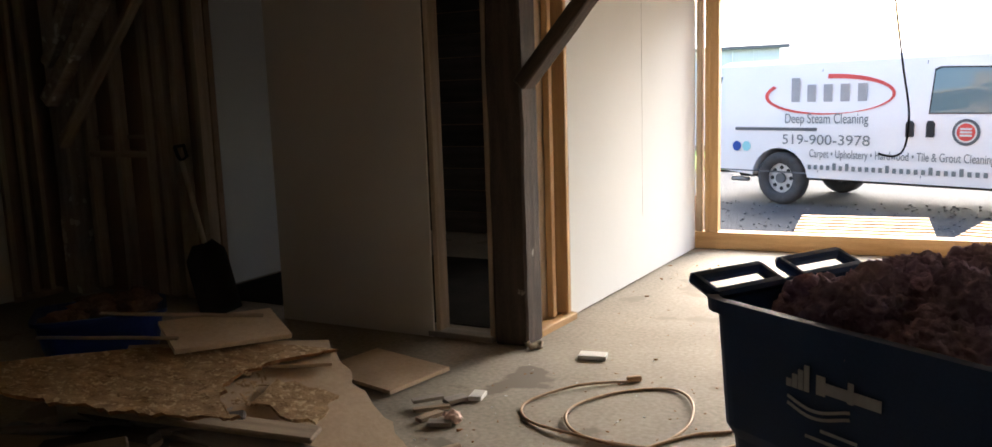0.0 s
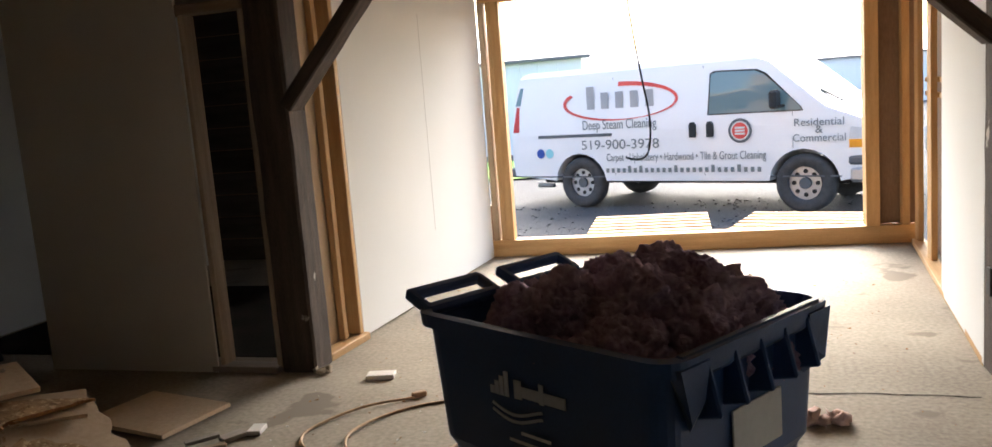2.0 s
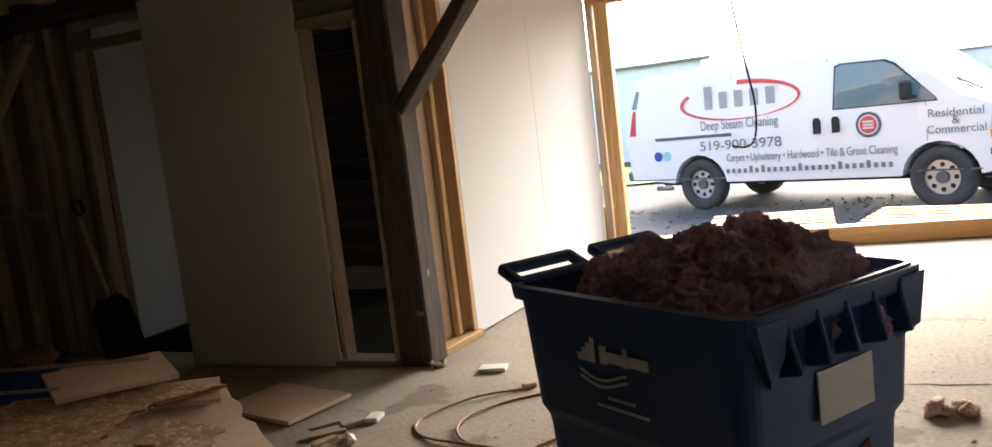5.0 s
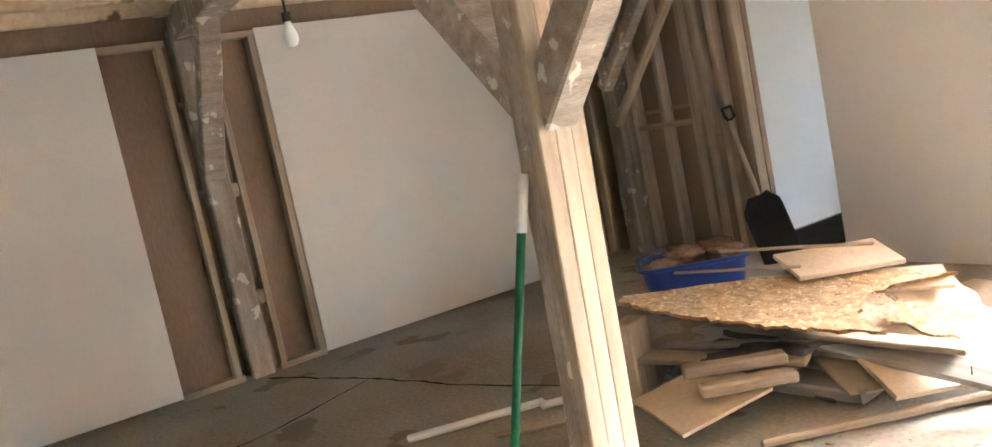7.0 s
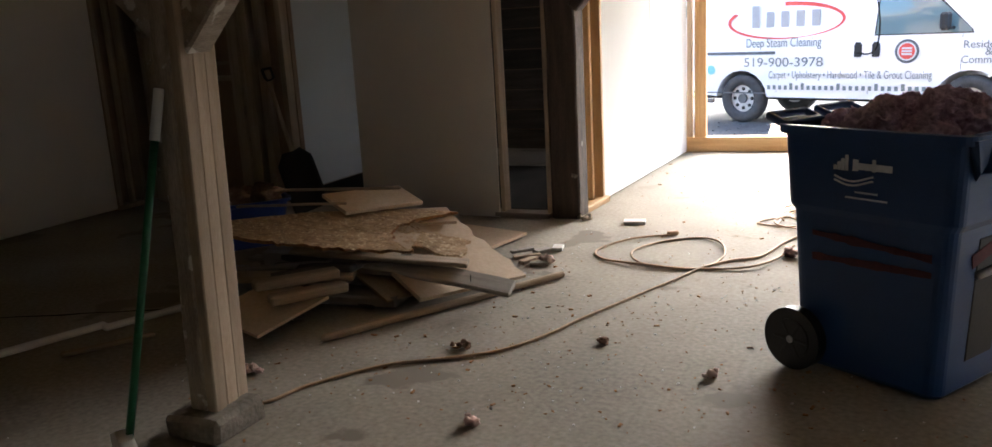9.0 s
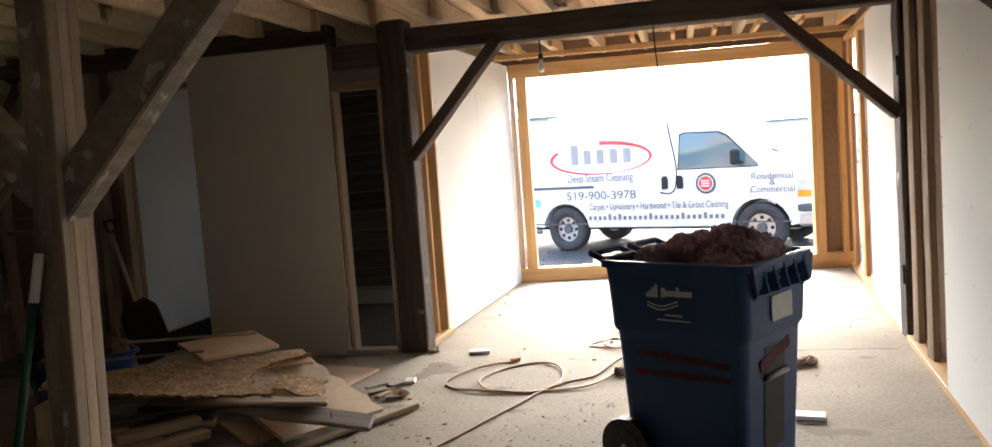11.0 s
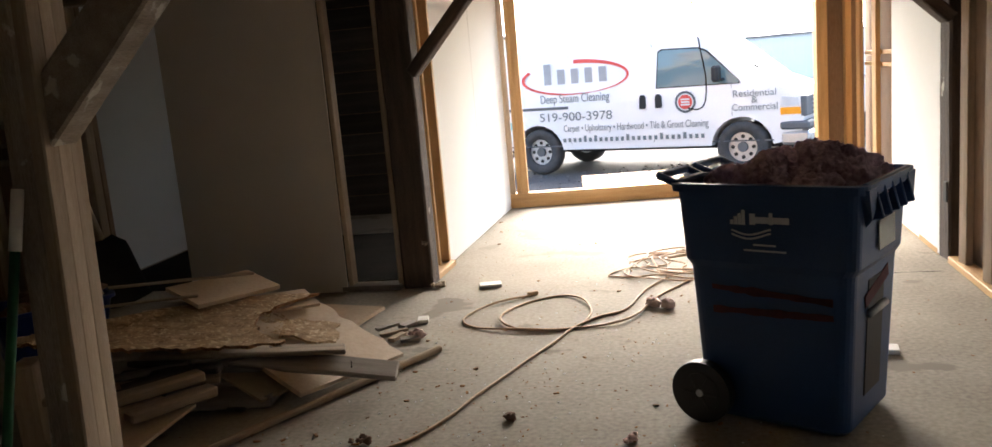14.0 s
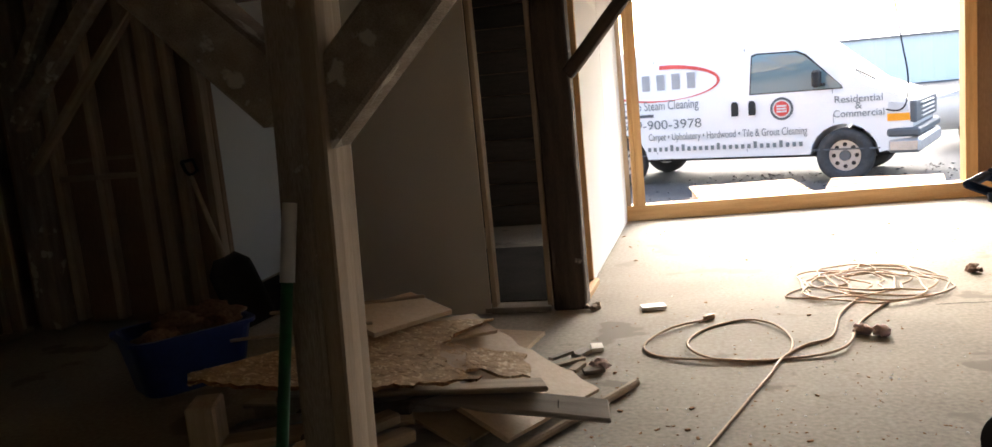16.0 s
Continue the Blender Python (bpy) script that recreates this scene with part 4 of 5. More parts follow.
copy_thing(pallet, pose(0.62, 8.5, GROUND + 0.38, 0, 0, -14))
rs = random.Random(6)
bm = bmesh.new()
for k in range(800):
    x, y = rs.uniform(-4.5, 4.0), rs.uniform(9.0, 13.5)
    q = rs.uniform(0.012, 0.035)
    block(bm, q, q * rs.uniform(0.6, 1.2), q * 0.7, pose(x, y, GROUND + q * 0.2, rs.uniform(-30, 30), rs.uniform(-30, 30), rs.uniform(0, 180)), 0)
stones = put("gravel_stones", bm, material("grey_stone", (0.06, 0.06, 0.064), (0.16, 0.16, 0.165), 6, 0.9, 0.2))
tagged(stones, "loose grey gravel stones on the yard", "gravel", kind="stuff")

# ---- boards and rubbish ----
def ragged_sheet(w, l, t, ragged=(), step=0.03, amp=0.035, seed=0):
    """A sheet of w by l with broken edges on the named sides (x0, x1, y0, y1)."""
    pts = []
    def side(a, b, rag, s):
        n = max(2, int((Vector(b) - Vector(a)).length / step)) if rag else 1
        d = (Vector(b) - Vector(a)).normalized()
        nrm = Vector((-d.y, d.x))
        for k in range(n):
            p = Vector(a).lerp(Vector(b), k / n)
            if rag and k:
                p += nrm * amp * (noise.noise(Vector((k * 0.31, s, seed))) * 1.6 + noise.noise(Vector((k * 1.9, s, seed))) * 0.7)
            pts.append(p)
    c = [(-w / 2, -l / 2), (w / 2, -l / 2), (w / 2, l / 2), (-w / 2, l / 2)]
    for i, nm in enumerate(("y0", "x1", "y1", "x0")):
        side(c[i], c[(i + 1) % 4], nm in ragged, i + seed)
    bm = bmesh.new()
    top = [bm.verts.new((p.x, p.y, t / 2)) for p in pts]
    bot = [bm.verts.new((p.x + 0.006 * noise.noise(Vector((p.x * 60, p.y * 60, 1))), p.y + 0.012 * noise.noise(Vector((p.x * 50, p.y * 50, 2))), -t / 2)) for p in pts]
    bm.faces.new(top)
    bm.faces.new(bot[::-1])
    n = len(pts)
    for k in range(n):
        bm.faces.new((top[k], bot[k], bot[(k + 1) % n], top[(k + 1) % n]))
    return bm


def lay(name, bm, mat, a, b, side, label, category="board", group="scrap boards"):
    """Lay a sheet with one edge along a to b, spreading from there towards side."""
    a, b, s = Vector(a), Vector(b), Vector(side)
    x = (b - a).normalized()
    y = (s - a) - x * (s - a).dot(x)
    y.normalize()
    mid = (a + b) / 2 + y * max(v.co.y for v in bm.verts)
    if x.cross(y).z < 0:
        y = -y
    m = Matrix((x, y, x.cross(y))).transposed().to_4x4()
    m.translation = mid
    ob = put(name, bm, mat)
    ob.matrix_world = m
    return tagged(ob, label, category, group)


# top: broken strand board, tip towards the post
bm = bmesh.new()
N = 46
edge = []
for k in range(N):   # near ragged edge from tip to the broken corner
    u = k / (N - 1)
    edge.append((1.05 * u, -0.10 * math.sin(u * 2.6) - 0.05 * u + 0.032 * noise.noise(Vector((k * 0.75, 2, 0))) + 0.025 * noise.noise(Vector((k * 0.2, 5, 0)))))
for k in range(1, 24):   # broken right edge
    u = k / 23
    edge.append((1.05 - 0.16 * math.sin(u * 3.0) + 0.28 * u * u + 0.03 * noise.noise(Vector((k * 0.7, 9, 0))), -0.15 + 0.66 * u))
for k in range(1, 22):   # back edge
    u = k / 21
    edge.append((1.17 - 1.17 * u, 0.51 - 0.45 * u ** 1.6 + 0.012 * noise.noise(Vector((k * 0.6, 12, 0)))))
top = [bm.verts.new((x, y, 0.009 + 0.004 * noise.noise(Vector((x * 9, y * 9, 0))))) for x, y in edge]
bot = [bm.verts.new((x + 0.012 * noise.noise(Vector((x * 40, y * 40, 3))), y + 0.016 + 0.012 * noise.noise(Vector((x * 40, y * 40, 4))), -0.012)) for x, y in edge]
bm.faces.new(top)
bm.faces.new(bot[::-1])
for k in range(len(edge)):
    f = bm.faces.new((top[k], bot[k], bot[(k + 1) % len(edge)], top[(k + 1) % len(edge)]))
    f.material_index = 1
TIP, OB, OC = Vector((-3.2, 1.8, 0.42)), Vector((-2.32, 2.33, 0.27)), Vector((-2.41, 2.94, 0.31))
osb = put("strand_board", bm, OSB)
osb.data.materials.append(OSBEDGE)
for pl in osb.data.polygons:
    if len(pl.vertices) == 4:
        pl.material_index = 1
xax = (OB - TIP).normalized()
yax = (OC - TIP) - xax * (OC - TIP).dot(xax)
yax.normalize()
mm = Matrix((xax, yax, xax.cross(yax))).transposed().to_4x4()
mm.translation = TIP
osb.matrix_world = mm
tagged(osb, "broken strand board with rotten ragged edges on the pile", "board", "scrap boards")

# loose flakes on its face
bm = bmesh.new()
rr = random.Random(3)
for k in range(420):
    u = rr.random() ** 0.7
    x = 1.1 * u
    y = rr.uniform(-0.07, 0.06 + 0.4 * u)
    block(bm, rr.uniform(0.012, 0.04), rr.uniform(0.004, 0.009), 0.0015, mm @ pose(x, y, 0.0135 + rr.random() * 0.003, rr.uniform(-14, 14), rr.uniform(-10, 10), rr.uniform(0, 180)), 0)
fl = put("wood_flake", bm, OSB)
tagged(fl, "loose pale wood flakes on the broken strand board", "wood flakes", kind="stuff")

sheet = lambda w, l, t, rag=(), seed=0, amp=0.03: ragged_sheet(w, l, t, rag, 0.03, amp, seed)
# smooth board under it, sloping down to the floor
lay("fibre_board", sheet(0.72, 0.66, 0.018, ("y1",), 3), SHEET, (-2.46, 3.0, 0.285), (-1.87, 2.71, 0.035), (-2.4, 2.4, 0.20), "smooth tan fibreboard sheet sloping off the pile")
lay("fibre_board", sheet(0.4, 0.5, 0.018, (), 4), SHEET, (-2.225, 3.6, 0.018), (-2.303, 3.2, 0.018), (-2.7, 3.55, 0.03), "smooth tan fibreboard sheet flat on the floor")
lay("fibre_board", sheet(0.47, 0.26, 0.02, (), 5), SHEET, (-2.96, 2.53, 0.45), (-2.74, 2.95, 0.425), (-2.6, 2.6, 0.37), "tan board piece lying across the pile")
lay("fibre_board", sheet(0.8, 0.22, 0.018, (), 7), SHEET, (-3.05, 2.46, 0.36), (-2.46, 2.99, 0.3), (-2.6, 2.3, 0.27), "wide tan board under the strand board")
lay("fibre_board", sheet(0.28, 0.4, 0.012, (), 8), SHEET, (-2.56, 2.2, 0.13), (-2.32, 2.075, 0.055), (-2.0, 2.25, -0.005), "tan board piece sticking out of the pile")
lay("fibre_board", sheet(0.36, 0.4, 0.014, (), 9), SHEET, (-2.955, 1.59, 0.1), (-2.61, 1.505, 0.06), (-2.45, 1.9, 0.12), "worn tan board lying low in the pile")
lay("fibre_board", sheet(0.26, 0.2, 0.012, ("x1", "y0", "y1"), 14, 0.03), OSB, (-2.36, 2.4, 0.225), (-2.12, 2.46, 0.17), (-2.3, 2.7, 0.24), "rotten orange splintered board piece")
def plank(a, b, w, t, mat, label, up=(0, 0, 1), name="plank"):
    ob = beam(name, a, b, w, t, mat, None, up, 0.003, 8)
    return tagged(ob, label, "plank", "scrap planks")


plank((-2.66, 2.2, 0.235), (-1.8, 2.35, 0.075), 0.14, 0.024, GREYWOOD, "grey weathered plank with a bent nail", (0.1, -0.22, 1))
plank((-2.85, 2.1, 0.27), (-2.05, 2.4, 0.17), 0.12, 0.022, OLDLUMBER_X, "pale plank under the strand board")
plank((-3.2, 1.75, 0.2), (-2.5, 2.1, 0.17), 0.12, 0.03, OLDLUMBER_X, "pale plank end in the pile")
plank((-2.77, 1.7, 0.21), (-2.54, 2.02, 0.2), 0.075, 0.045, OLDLUMBER_X, "pale lumber offcut in the pile")
plank((-2.68, 1.69, 0.155), (-2.48, 1.99, 0.15), 0.075, 0.045, OLDLUMBER_X, "pale lumber offcut in the pile")
plank((-3.4, 2.1, 0.05), (-2.3, 2.2, 0.04), 0.2, 0.05, GREYWOOD, "dark old plank at the base of the pile")
plank((-3.3, 2.5, 0.08), (-2.2, 2.55, 0.06), 0.25, 0.07, GREYWOOD, "dark old plank at the base of the pile")
plank((-3.2, 2.9, 0.1), (-2.5, 2.95, 0.09), 0.25, 0.12, GREYWOOD, "dark old plank at the base of the pile")
plank((-3.1, 2.35, 0.2), (-2.45, 2.5, 0.17), 0.5, 0.1, GREYWOOD, "stacked dark boards inside the pile")
plank((-2.75, 2.7, 0.19), (-2.4, 2.85, 0.15), 0.3, 0.06, GREYWOOD, "stacked dark boards inside the pile")
plank((-3.12, 1.72, 0.18), (-3.16, 1.86, 0.18), 0.1, 0.36, OLDLUMBER, "short upright lumber block under the strand board")
plank((-2.395, 1.655, 0.02), (-1.715, 2.815, 0.02), 0.032, 0.03, OLDLUMBER_X, "long pale wooden stick on the floor")
plank((-3.2, 2.45, 0.49), (-2.62, 2.78, 0.452), 0.018, 0.014, OLDLUMBER_X, "thin pale lath on the pile")
plank((-3.25, 2.2, 0.45), (-2.75, 2.45, 0.432), 0.018, 0.012, OLDLUMBER_X, "thin pale lath on the pile")
plank((-3.745, 0.95, 0.015), (-3.53, 1.55, 0.015), 0.05, 0.025, WHITEPLASTIC, "white painted trim strip on the floor")
plank((-3.5, 1.5, 0.015), (-3.35, 1.87, 0.015), 0.05, 0.025, WHITEPLASTIC, "short white painted trim strip on the floor")
plank((-3.402, 1.19, 0.012), (-3.2, 1.52, 0.012), 0.03, 0.02, OLDLUMBER_X, "thin lath on the floor")
rp = random.Random(21)
for k in range(8):
    cx, cy, cz, a = rp.uniform(-2.95, -2.5), rp.uniform(2.05, 2.4), rp.uniform(0.05, 0.2), rp.uniform(-0.5, 0.9)
    ln = rp.uniform(0.2, 0.4)
    d = Vector((math.cos(a), math.sin(a), rp.uniform(-0.12, 0.08))) * ln
    c = Vector((cx, cy, cz))
    plank(c - d, c + d, rp.uniform(0.05, 0.12), rp.uniform(0.015, 0.035), (GREYWOOD, BOARDWALL)[k % 2], ("dark weathered plank jammed in the pile", "blackened old plank jammed in the pile")[k % 2])
bm = bmesh.new()
lumpy(bm, (0, 0, 0.08), 0.15, 77, 4, 0.6, 0.6)
bag = put("rubbish_bag", bm, material("grey_film", (0.1, 0.11, 0.12), (0.2, 0.21, 0.22), 5, 0.45, 0.4), smooth=True)
bag.location = (-3.0, 2.0, 0.02)
tagged(bag, "crumpled grey plastic sheet under the boards", "plastic sheet")
nail = tube("nail", [(-1.99, 2.29, 0.1), (-1.985, 2.285, 0.15)], 0.002, BLACK, None, 6, False)
tagged(nail, "rusty nail standing in a plank", "nail")

# short offcuts by the pile
for x, y, z, a, l, w, t, mt in ((-2.0, 3.26, 0.012, 60, 0.1, 0.06, 0.02, GREYWOOD), (-1.93, 3.34, 0.012, 100, 0.09, 0.06, 0.02, WHITEPLASTIC), (-2.04, 3.13, 0.012, 40, 0.16, 0.03, 0.016, OLDLUMBER_X),
                               (-2.09, 3.18, 0.03, 50, 0.14, 0.035, 0.016, GREYWOOD), (-2.0, 3.05, 0.012, 70, 0.12, 0.04, 0.02, OLDLUMBER_X), (-1.92, 3.0, 0.012, 20, 0.1, 0.05, 0.018, GREYWOOD)):
    bm = rough_block(l, w, t, 4, 0.002, 0.002, 0)
    o = put("offcut", bm, mt)
    o.matrix_world = pose(x, y, z, 0, 0, a)
    tagged(o, "small wood offcut on the concrete floor", "offcut", "offcuts")
for x, y, a in ((-1.665, 4.06, 12), (0.29, 2.63, -10)):
    bm = rough_block(0.14, 0.085, 0.022, 5, 0.002, 0.003, 0)
    o = put("white_block", bm, WHITEPLASTIC)
    o.matrix_world = pose(x, y, 0.012, 0, 0, a)
    tagged(o, "small white board offcut on the floor", "offcut", "offcuts")

# clumps of wool on the floor
def clump(x, y, r, mt, n, seed, label):
    bm = bmesh.new()
    q = random.Random(seed)
    for k in range(n):
        lumpy(bm, (q.uniform(-r, r), q.uniform(-r, r) * 0.6, r * 0.35), r * q.uniform(0.25, 0.5), seed + k, 2, 0.9)
    o = put("wool_clump", bm, mt, smooth=True)
    o.location = (x, y, 0)
    tagged(o, label, "insulation", "wool clumps", "stuff")


clump(-0.61, 3.45, 0.07, PINKFLUFF, 6, 1, "small pink insulation tuft on the floor")
clump(-1.92, 3.08, 0.06, PINKFLUFF, 5, 9, "pale insulation tuft beside the pile")
clump(0.377, 3.63, 0.07, PINKFLUFF, 8, 20, "small pink insulation tuft on the floor")
clump(0.2, 4.6, 0.06, BROWNFLUFF, 5, 30, "brown insulation crumbs on the floor")
clump(-1.24, 1.98, 0.03, BROWNFLUFF, 5, 40, "dark insulation crumb on the floor")
clump(-0.78, 1.76, 0.035, PINKFLUFF, 4, 44, "pale insulation crumb on the floor")
clump(-1.47, 1.17, 0.035, PINKFLUFF, 4, 48, "pale insulation crumb on the floor")
clump(-1.8, 1.79, 0.035, BROWNFLUFF, 6, 52, "brown crumbled rubbish beside the cord")
clump(-2.48, 1.3, 0.04, PINKFLUFF, 4, 56, "pale insulation crumb by the post")
clump(-2.03, 4.1, 0.05, WARMSTRAW, 6, 60, "matted straw and cobweb at the post foot")
bm = bmesh.new()
rr = random.Random(11)
for k in range(900):
    x, y = rr.uniform(-2.3, 0.9), rr.uniform(0.4, 6.5)
    if k % 2:
        x, y = rr.gauss(-1.4, 0.7), rr.gauss(1.9, 0.8)
    if (x < -2.0 and y > 2) or not -3.4 < x < 0.9 or y < -0.3:
        continue
    s = rr.uniform(0.002, 0.005) if k % 9 else rr.uniform(0.006, 0.011)
    block(bm, s * rr.uniform(1, 3.5), s, s * 0.6, pose(x, y, s * 0.25, rr.uniform(-15, 15), rr.uniform(-15, 15), rr.uniform(0, 180)), 0)
cr = put("crumbs", bm, OSBEDGE)
bm = bmesh.new()
for k in range(320):
    x, y = rr.gauss(-1.5, 0.75), rr.gauss(1.9, 1.0)
    if (x < -2.0 and y > 2) or not -3.2 < x < 0.9 or y < -0.2:
        continue
    s = rr.uniform(0.002, 0.006)
    block(bm, s * rr.uniform(1, 2.2), s, s * 0.7, pose(x, y, s * 0.3, rr.uniform(-20, 20), rr.uniform(-20, 20), rr.uniform(0, 180)), 0)
gc = put("plaster_crumbs", bm, WHITEPLASTIC)
tagged(gc, "tiny pale plaster crumbs strewn over the floor", "debris", kind="stuff")
tagged(cr, "scattered wood chips and crumbs on the floor", "debris", kind="stuff")

# ---- extension cord ----
Z = 0.007
CORD1 = [(-2.45, 0.98), (-2.247, 1.064), (-2.172, 1.259), (-1.998, 1.505), (-1.81, 1.63), (-1.623, 1.772), (-1.5, 2.0), (-1.436, 2.196), (-1.335, 2.45), (-1.242, 2.688), (-1.15, 2.91), (-1.072, 3.125), (-0.95, 3.3), (-0.81, 3.42), (-0.7, 3.8), (-0.55, 4.1)]
CORD2 = [(-1.38, 3.78), (-1.57, 3.62), (-1.7, 3.36), (-1.61, 3.18), (-1.37, 3.1), (-1.1, 3.1), (-1.0, 3.35), (-1.05, 3.62), (-1.19, 3.75), (-1.4, 3.6), (-1.49, 3.32), (-1.35, 3.12), (-1.0, 3.12), (-0.78, 3.24), (-0.63, 3.65), (-0.42, 4.0)]
cord_coil = empty("extension_cord", pose(0, 0, 0))
tagged(cord_coil, "long tan extension cord coiled loosely on the floor", "cord")
tube("cable", [(x, y, Z) for x, y in CORD1], 0.0065, CORD, cord_coil, 7)
tube("cable", [(x, y, Z + 0.008 * (k % 3 == 1)) for k, (x, y) in enumerate(CORD2)], 0.0065, CORD, cord_coil, 7)
coil = []
rr = random.Random(8)
for k in range(110):
    a = k * 0.44
    coil.append((-0.44 + (0.2 + 0.13 * rr.random() + 0.1 * math.sin(k * 0.13)) * math.cos(a) + 0.1 * math.sin(k * 0.21), 4.42 + (0.26 + 0.1 * rr.random()) * math.sin(a) + 0.12 * math.cos(k * 0.17), Z + 0.02 * rr.random()))
tube("cable_coil", coil, 0.0055, CORD, cord_coil, 6)
tube("cable", [(-0.72, 4.12, Z), (-0.92, 4.18, Z), (-0.8, 4.36, Z), (-0.55, 4.42, Z), (-0.42, 4.85, Z), (-0.1, 4.78, Z), (0.0, 4.5, Z)], 0.0055, CORD, cord_coil, 6)
bm = bmesh.new()
block(bm, 0.07, 0.028, 0.026, pose(-1.365, 3.805, 0.014, 0, 0, 40), 0.006)
part("plug", bm, CORD, cord_coil, "moulded plug end")

# ---- blue tub, shovel, broom ----
tub = empty("tub", pose(-4.0, 3.05, 0, 0, 0, 50))
tagged(tub, "blue plastic tub full of brown rubbish", "tub")
bm = bmesh.new()
loft(bm, [rounded(bm, w, d, 0.1, z) for w, d, z in ((0.5, 0.36, 0.0), (0.6, 0.44, 0.27), (0.64, 0.48, 0.275), (0.64, 0.48, 0.295), (0.59, 0.43, 0.295), (0.52, 0.38, 0.2))], True, True)
part("body", bm, BLUETUB, tub)
bm = bmesh.new()
rr = random.Random(2)
for k in range(16):
    lumpy(bm, (rr.uniform(-0.22, 0.22), rr.uniform(-0.14, 0.14), 0.27 + rr.uniform(0, 0.05)), rr.uniform(0.06, 0.1), k + 70, 3, 0.7, 0.5)
o = put("rubbish", bm, BROWNFLUFF, smooth=True)
o.matrix_world = pose(-4.0, 3.05, 0, 0, 0, 50)
tagged(o, "brown crumbled rubbish heaped in the tub", "rubbish", kind="stuff")

sh = empty("shovel", pose(0, 0, 0))
tagged(sh, "long handled shovel leaning on the studs", "shovel")
G, B, E = Vector((-4.46, 4.08, 0.97)), Vector((-4.29, 4.06, 0.42)), Vector((-4.1, 4.0, 0.02))
tube("shaft", [G, G.lerp(B, 0.5), B], 0.016, OLDLUMBER, sh, 10, False)
m, ln = between(B + Vector((-0.0, 0, 0.03)), E, (0.3, -1, 0.3))
bm = bmesh.new()
bmesh.ops.create_grid(bm, x_segments=12, y_segments=10, size=0.5)
for v in bm.verts:
    u, w = v.co.x + 0.5, v.co.y * 2
    wid = 0.14 * (1 - 0.5 * max(0, 0.18 - u) / 0.18 - 0.0 * u)
    v.co = Vector(((u - 0.5) * ln, w * wid, 0.035 * w * w + 0.01))
bmesh.ops.solidify(bm, geom=bm.faces[:], thickness=0.004)
bl = part("blade", bm, BLACK, sh, "wide dark blade", True)
bl.matrix_world = m
tube("grip", [G + Vector((-0.05, 0, 0.09)), G + Vector((-0.03, 0, 0.03)), G, G + Vector((0.05, 0, 0.03)), G + Vector((0.03, 0, 0.1)), G + Vector((-0.05, 0, 0.09))], 0.012, BLACK, sh, 8, False)

br = empty("broom", pose(0, 0, 0))
tagged(br, "green handled broom leaning on the post", "broom")
P0, P1 = Vector((-2.33, 0.55, 0.05)), Vector((-2.26, 0.81, 1.14))
tube("handle", [P0, P0.lerp(P1, 0.86)], 0.0125, GREENPAINT, br, 10, False)
tube("grip", [P0.lerp(P1, 0.86), P1], 0.0155, WHITEPLASTIC, br, 10, False)
bm = bmesh.new()
loft(bm, [rounded(bm, w, d, 0.015, z) for w, d, z in ((0.3, 0.06, 0.035), (0.28, 0.06, 0.06), (0.1, 0.045, 0.1))], True, True)
h = part("head", bm, WHITEPLASTIC, br, "white broom head")
h.location = (P0.x, P0.y, 0.02)
h.rotation_euler.z = radians(-35)
bm = bmesh.new()
for k in range(60):
    block(bm, 0.006, 0.03, 0.06, pose(-0.145 + 0.005 * k, 0, 0.03, 10 * math.sin(k), 6 * math.cos(k * 2.1), 0), 0)
h2 = part("bristles", bm, BLACK, br)
h2.location = h.location
h2.rotation_euler.z = radians(-35)


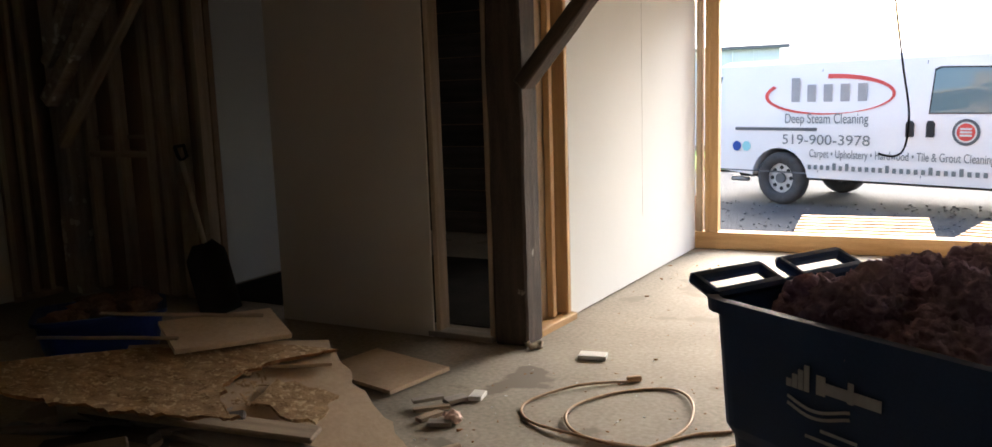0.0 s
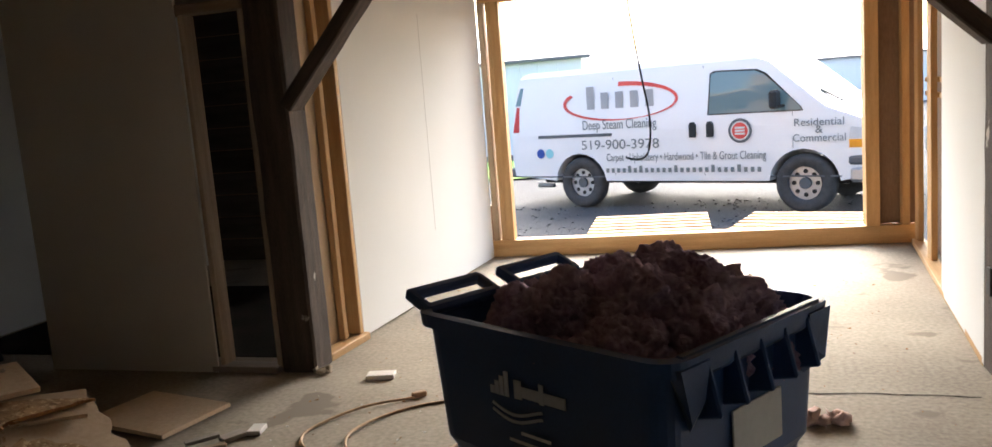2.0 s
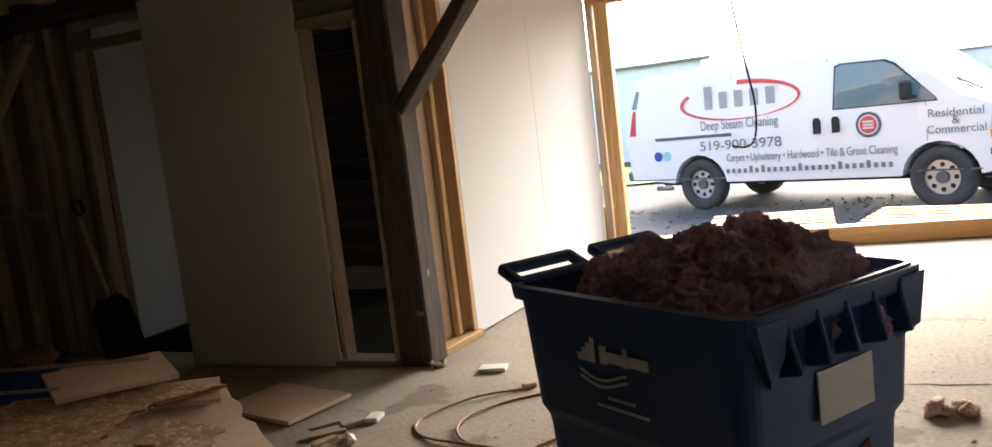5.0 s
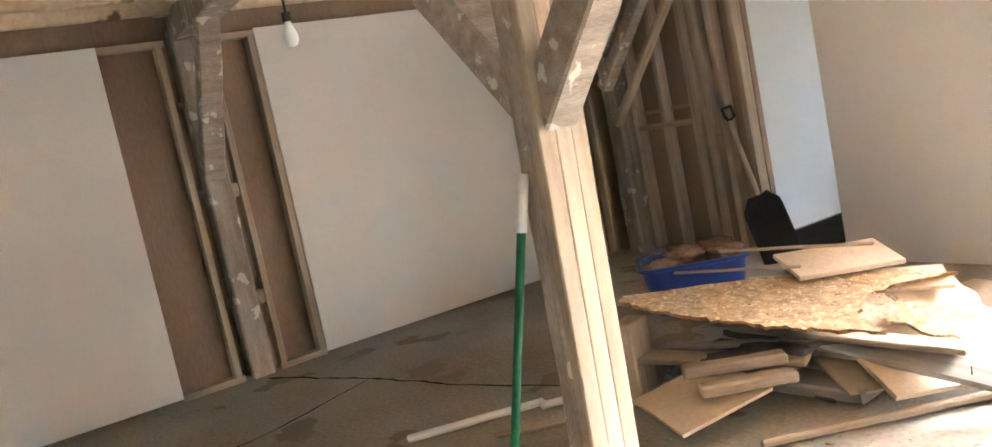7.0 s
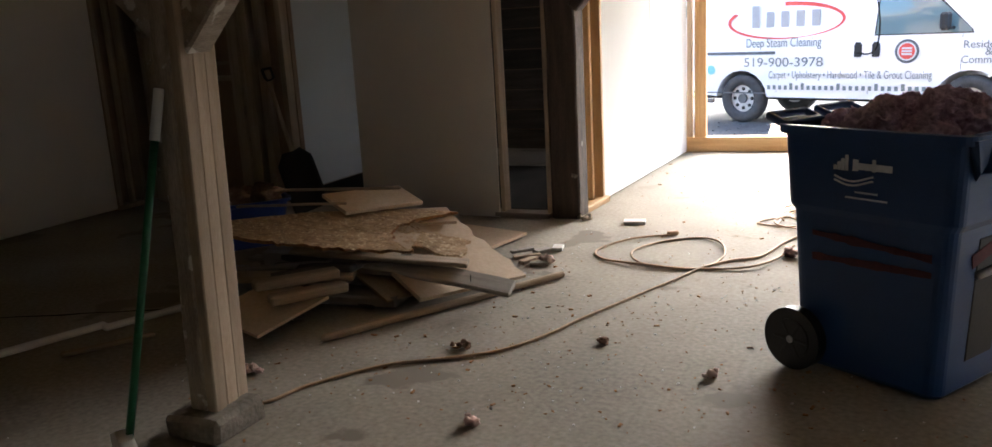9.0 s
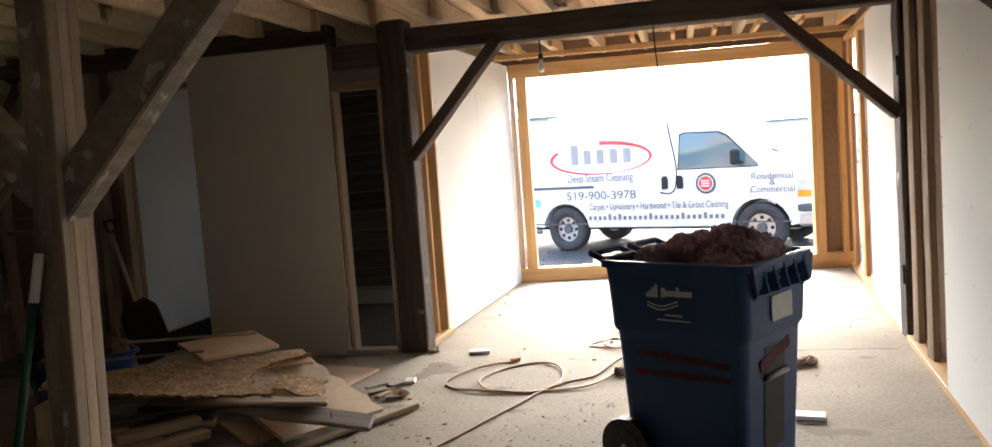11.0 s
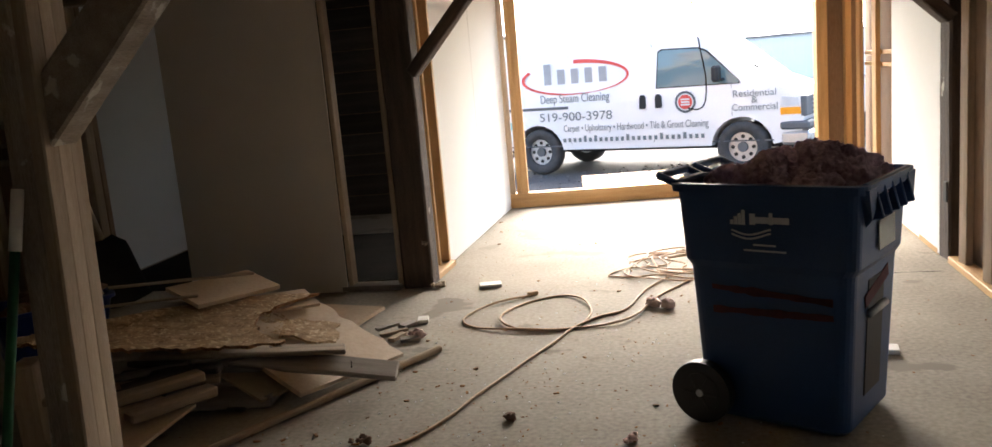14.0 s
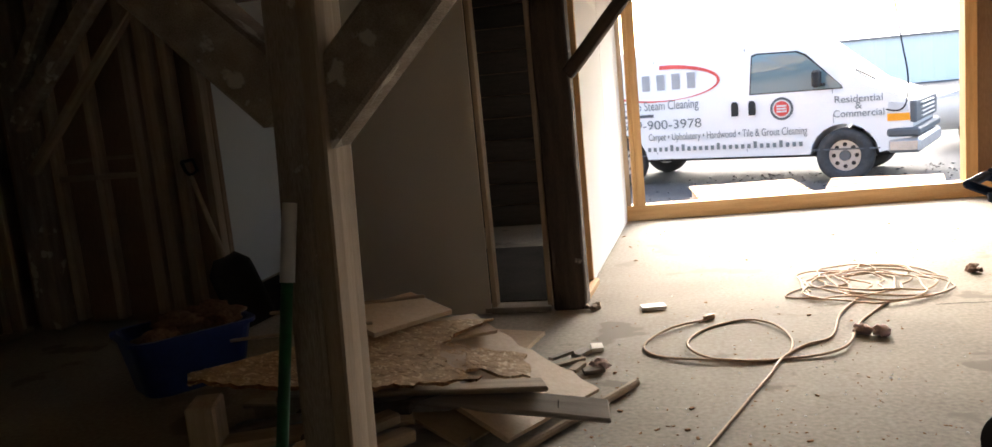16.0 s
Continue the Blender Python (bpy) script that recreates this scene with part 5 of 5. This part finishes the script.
# ---- light bulbs and hanging wire ----
def bulb(x, y, z, ztop):
    e = empty("light_bulb", pose(x, y, z))
    tagged(e, "unlit white light bulb in a bare holder", "light bulb", "light bulbs")
    bm = bmesh.new()
    loft(bm, [[bm.verts.new((r * math.cos(2 * math.pi * k / 16), r * math.sin(2 * math.pi * k / 16), zz)) for k in range(16)]
              for r, zz in ((0.008, -0.05), (0.022, -0.044), (0.03, -0.025), (0.031, -0.008), (0.025, 0.014), (0.015, 0.04), (0.013, 0.055))], True, True)
    part("glass", bm, BULBGLASS, e, smooth=True)
    bm = bmesh.new()
    cyl(bm, 0.02, 0.04, pose(0, 0, 0.075), 16)
    part("socket", bm, BLACK, e)
    bm = bmesh.new()
    cyl(bm, 0.05, 0.02, pose(0, 0, ztop - z - 0.01), 20)
    part("base", bm, BLACK, e)
    t = tube("stem", [(0, 0, 0.09), (0, 0, ztop - z - 0.02)], 0.006, BLACK, e, 8, False)


bulb(-1.3, 5.3, 2.03, 2.31)
bulb(-3.9, 0.9, 1.82, 2.15)
wire = tube("hanging_wire", [(-0.38, 4.1, 2.2), (-0.37, 4.08, 2.0), (-0.35, 4.08, 1.7), (-0.31, 4.08, 1.4), (-0.28, 4.08, 1.2), (-0.29, 4.08, 1.06), (-0.33, 4.08, 1.02), (-0.39, 4.08, 1.03)], 0.0042, BLACK)
tagged(wire, "loose black wire hanging from the joists", "wire")
loop = tube("wire_loop", [(-2.75, 0.86, 2.15), (-2.8, 0.86, 1.98), (-2.78, 0.86, 1.9), (-2.74, 0.86, 1.95), (-2.73, 0.86, 2.1), (-2.7, 0.86, 1.97), (-2.66, 0.86, 2.0), (-2.66, 0.86, 2.13)], 0.006, BLACK)
tagged(loop, "loop of old cable hung on the beam", "wire")
# hinge plates on the east post
for z in (0.42, 1.72):
    bm = bmesh.new()
    block(bm, 0.012, 0.05, 0.12, pose(east(4.25) - 0.004, 4.2, z), 0.003)
    o = put("hinge_plate", bm, BLACK)
    tagged(o, "old black iron hinge plate on the post", "hinge")
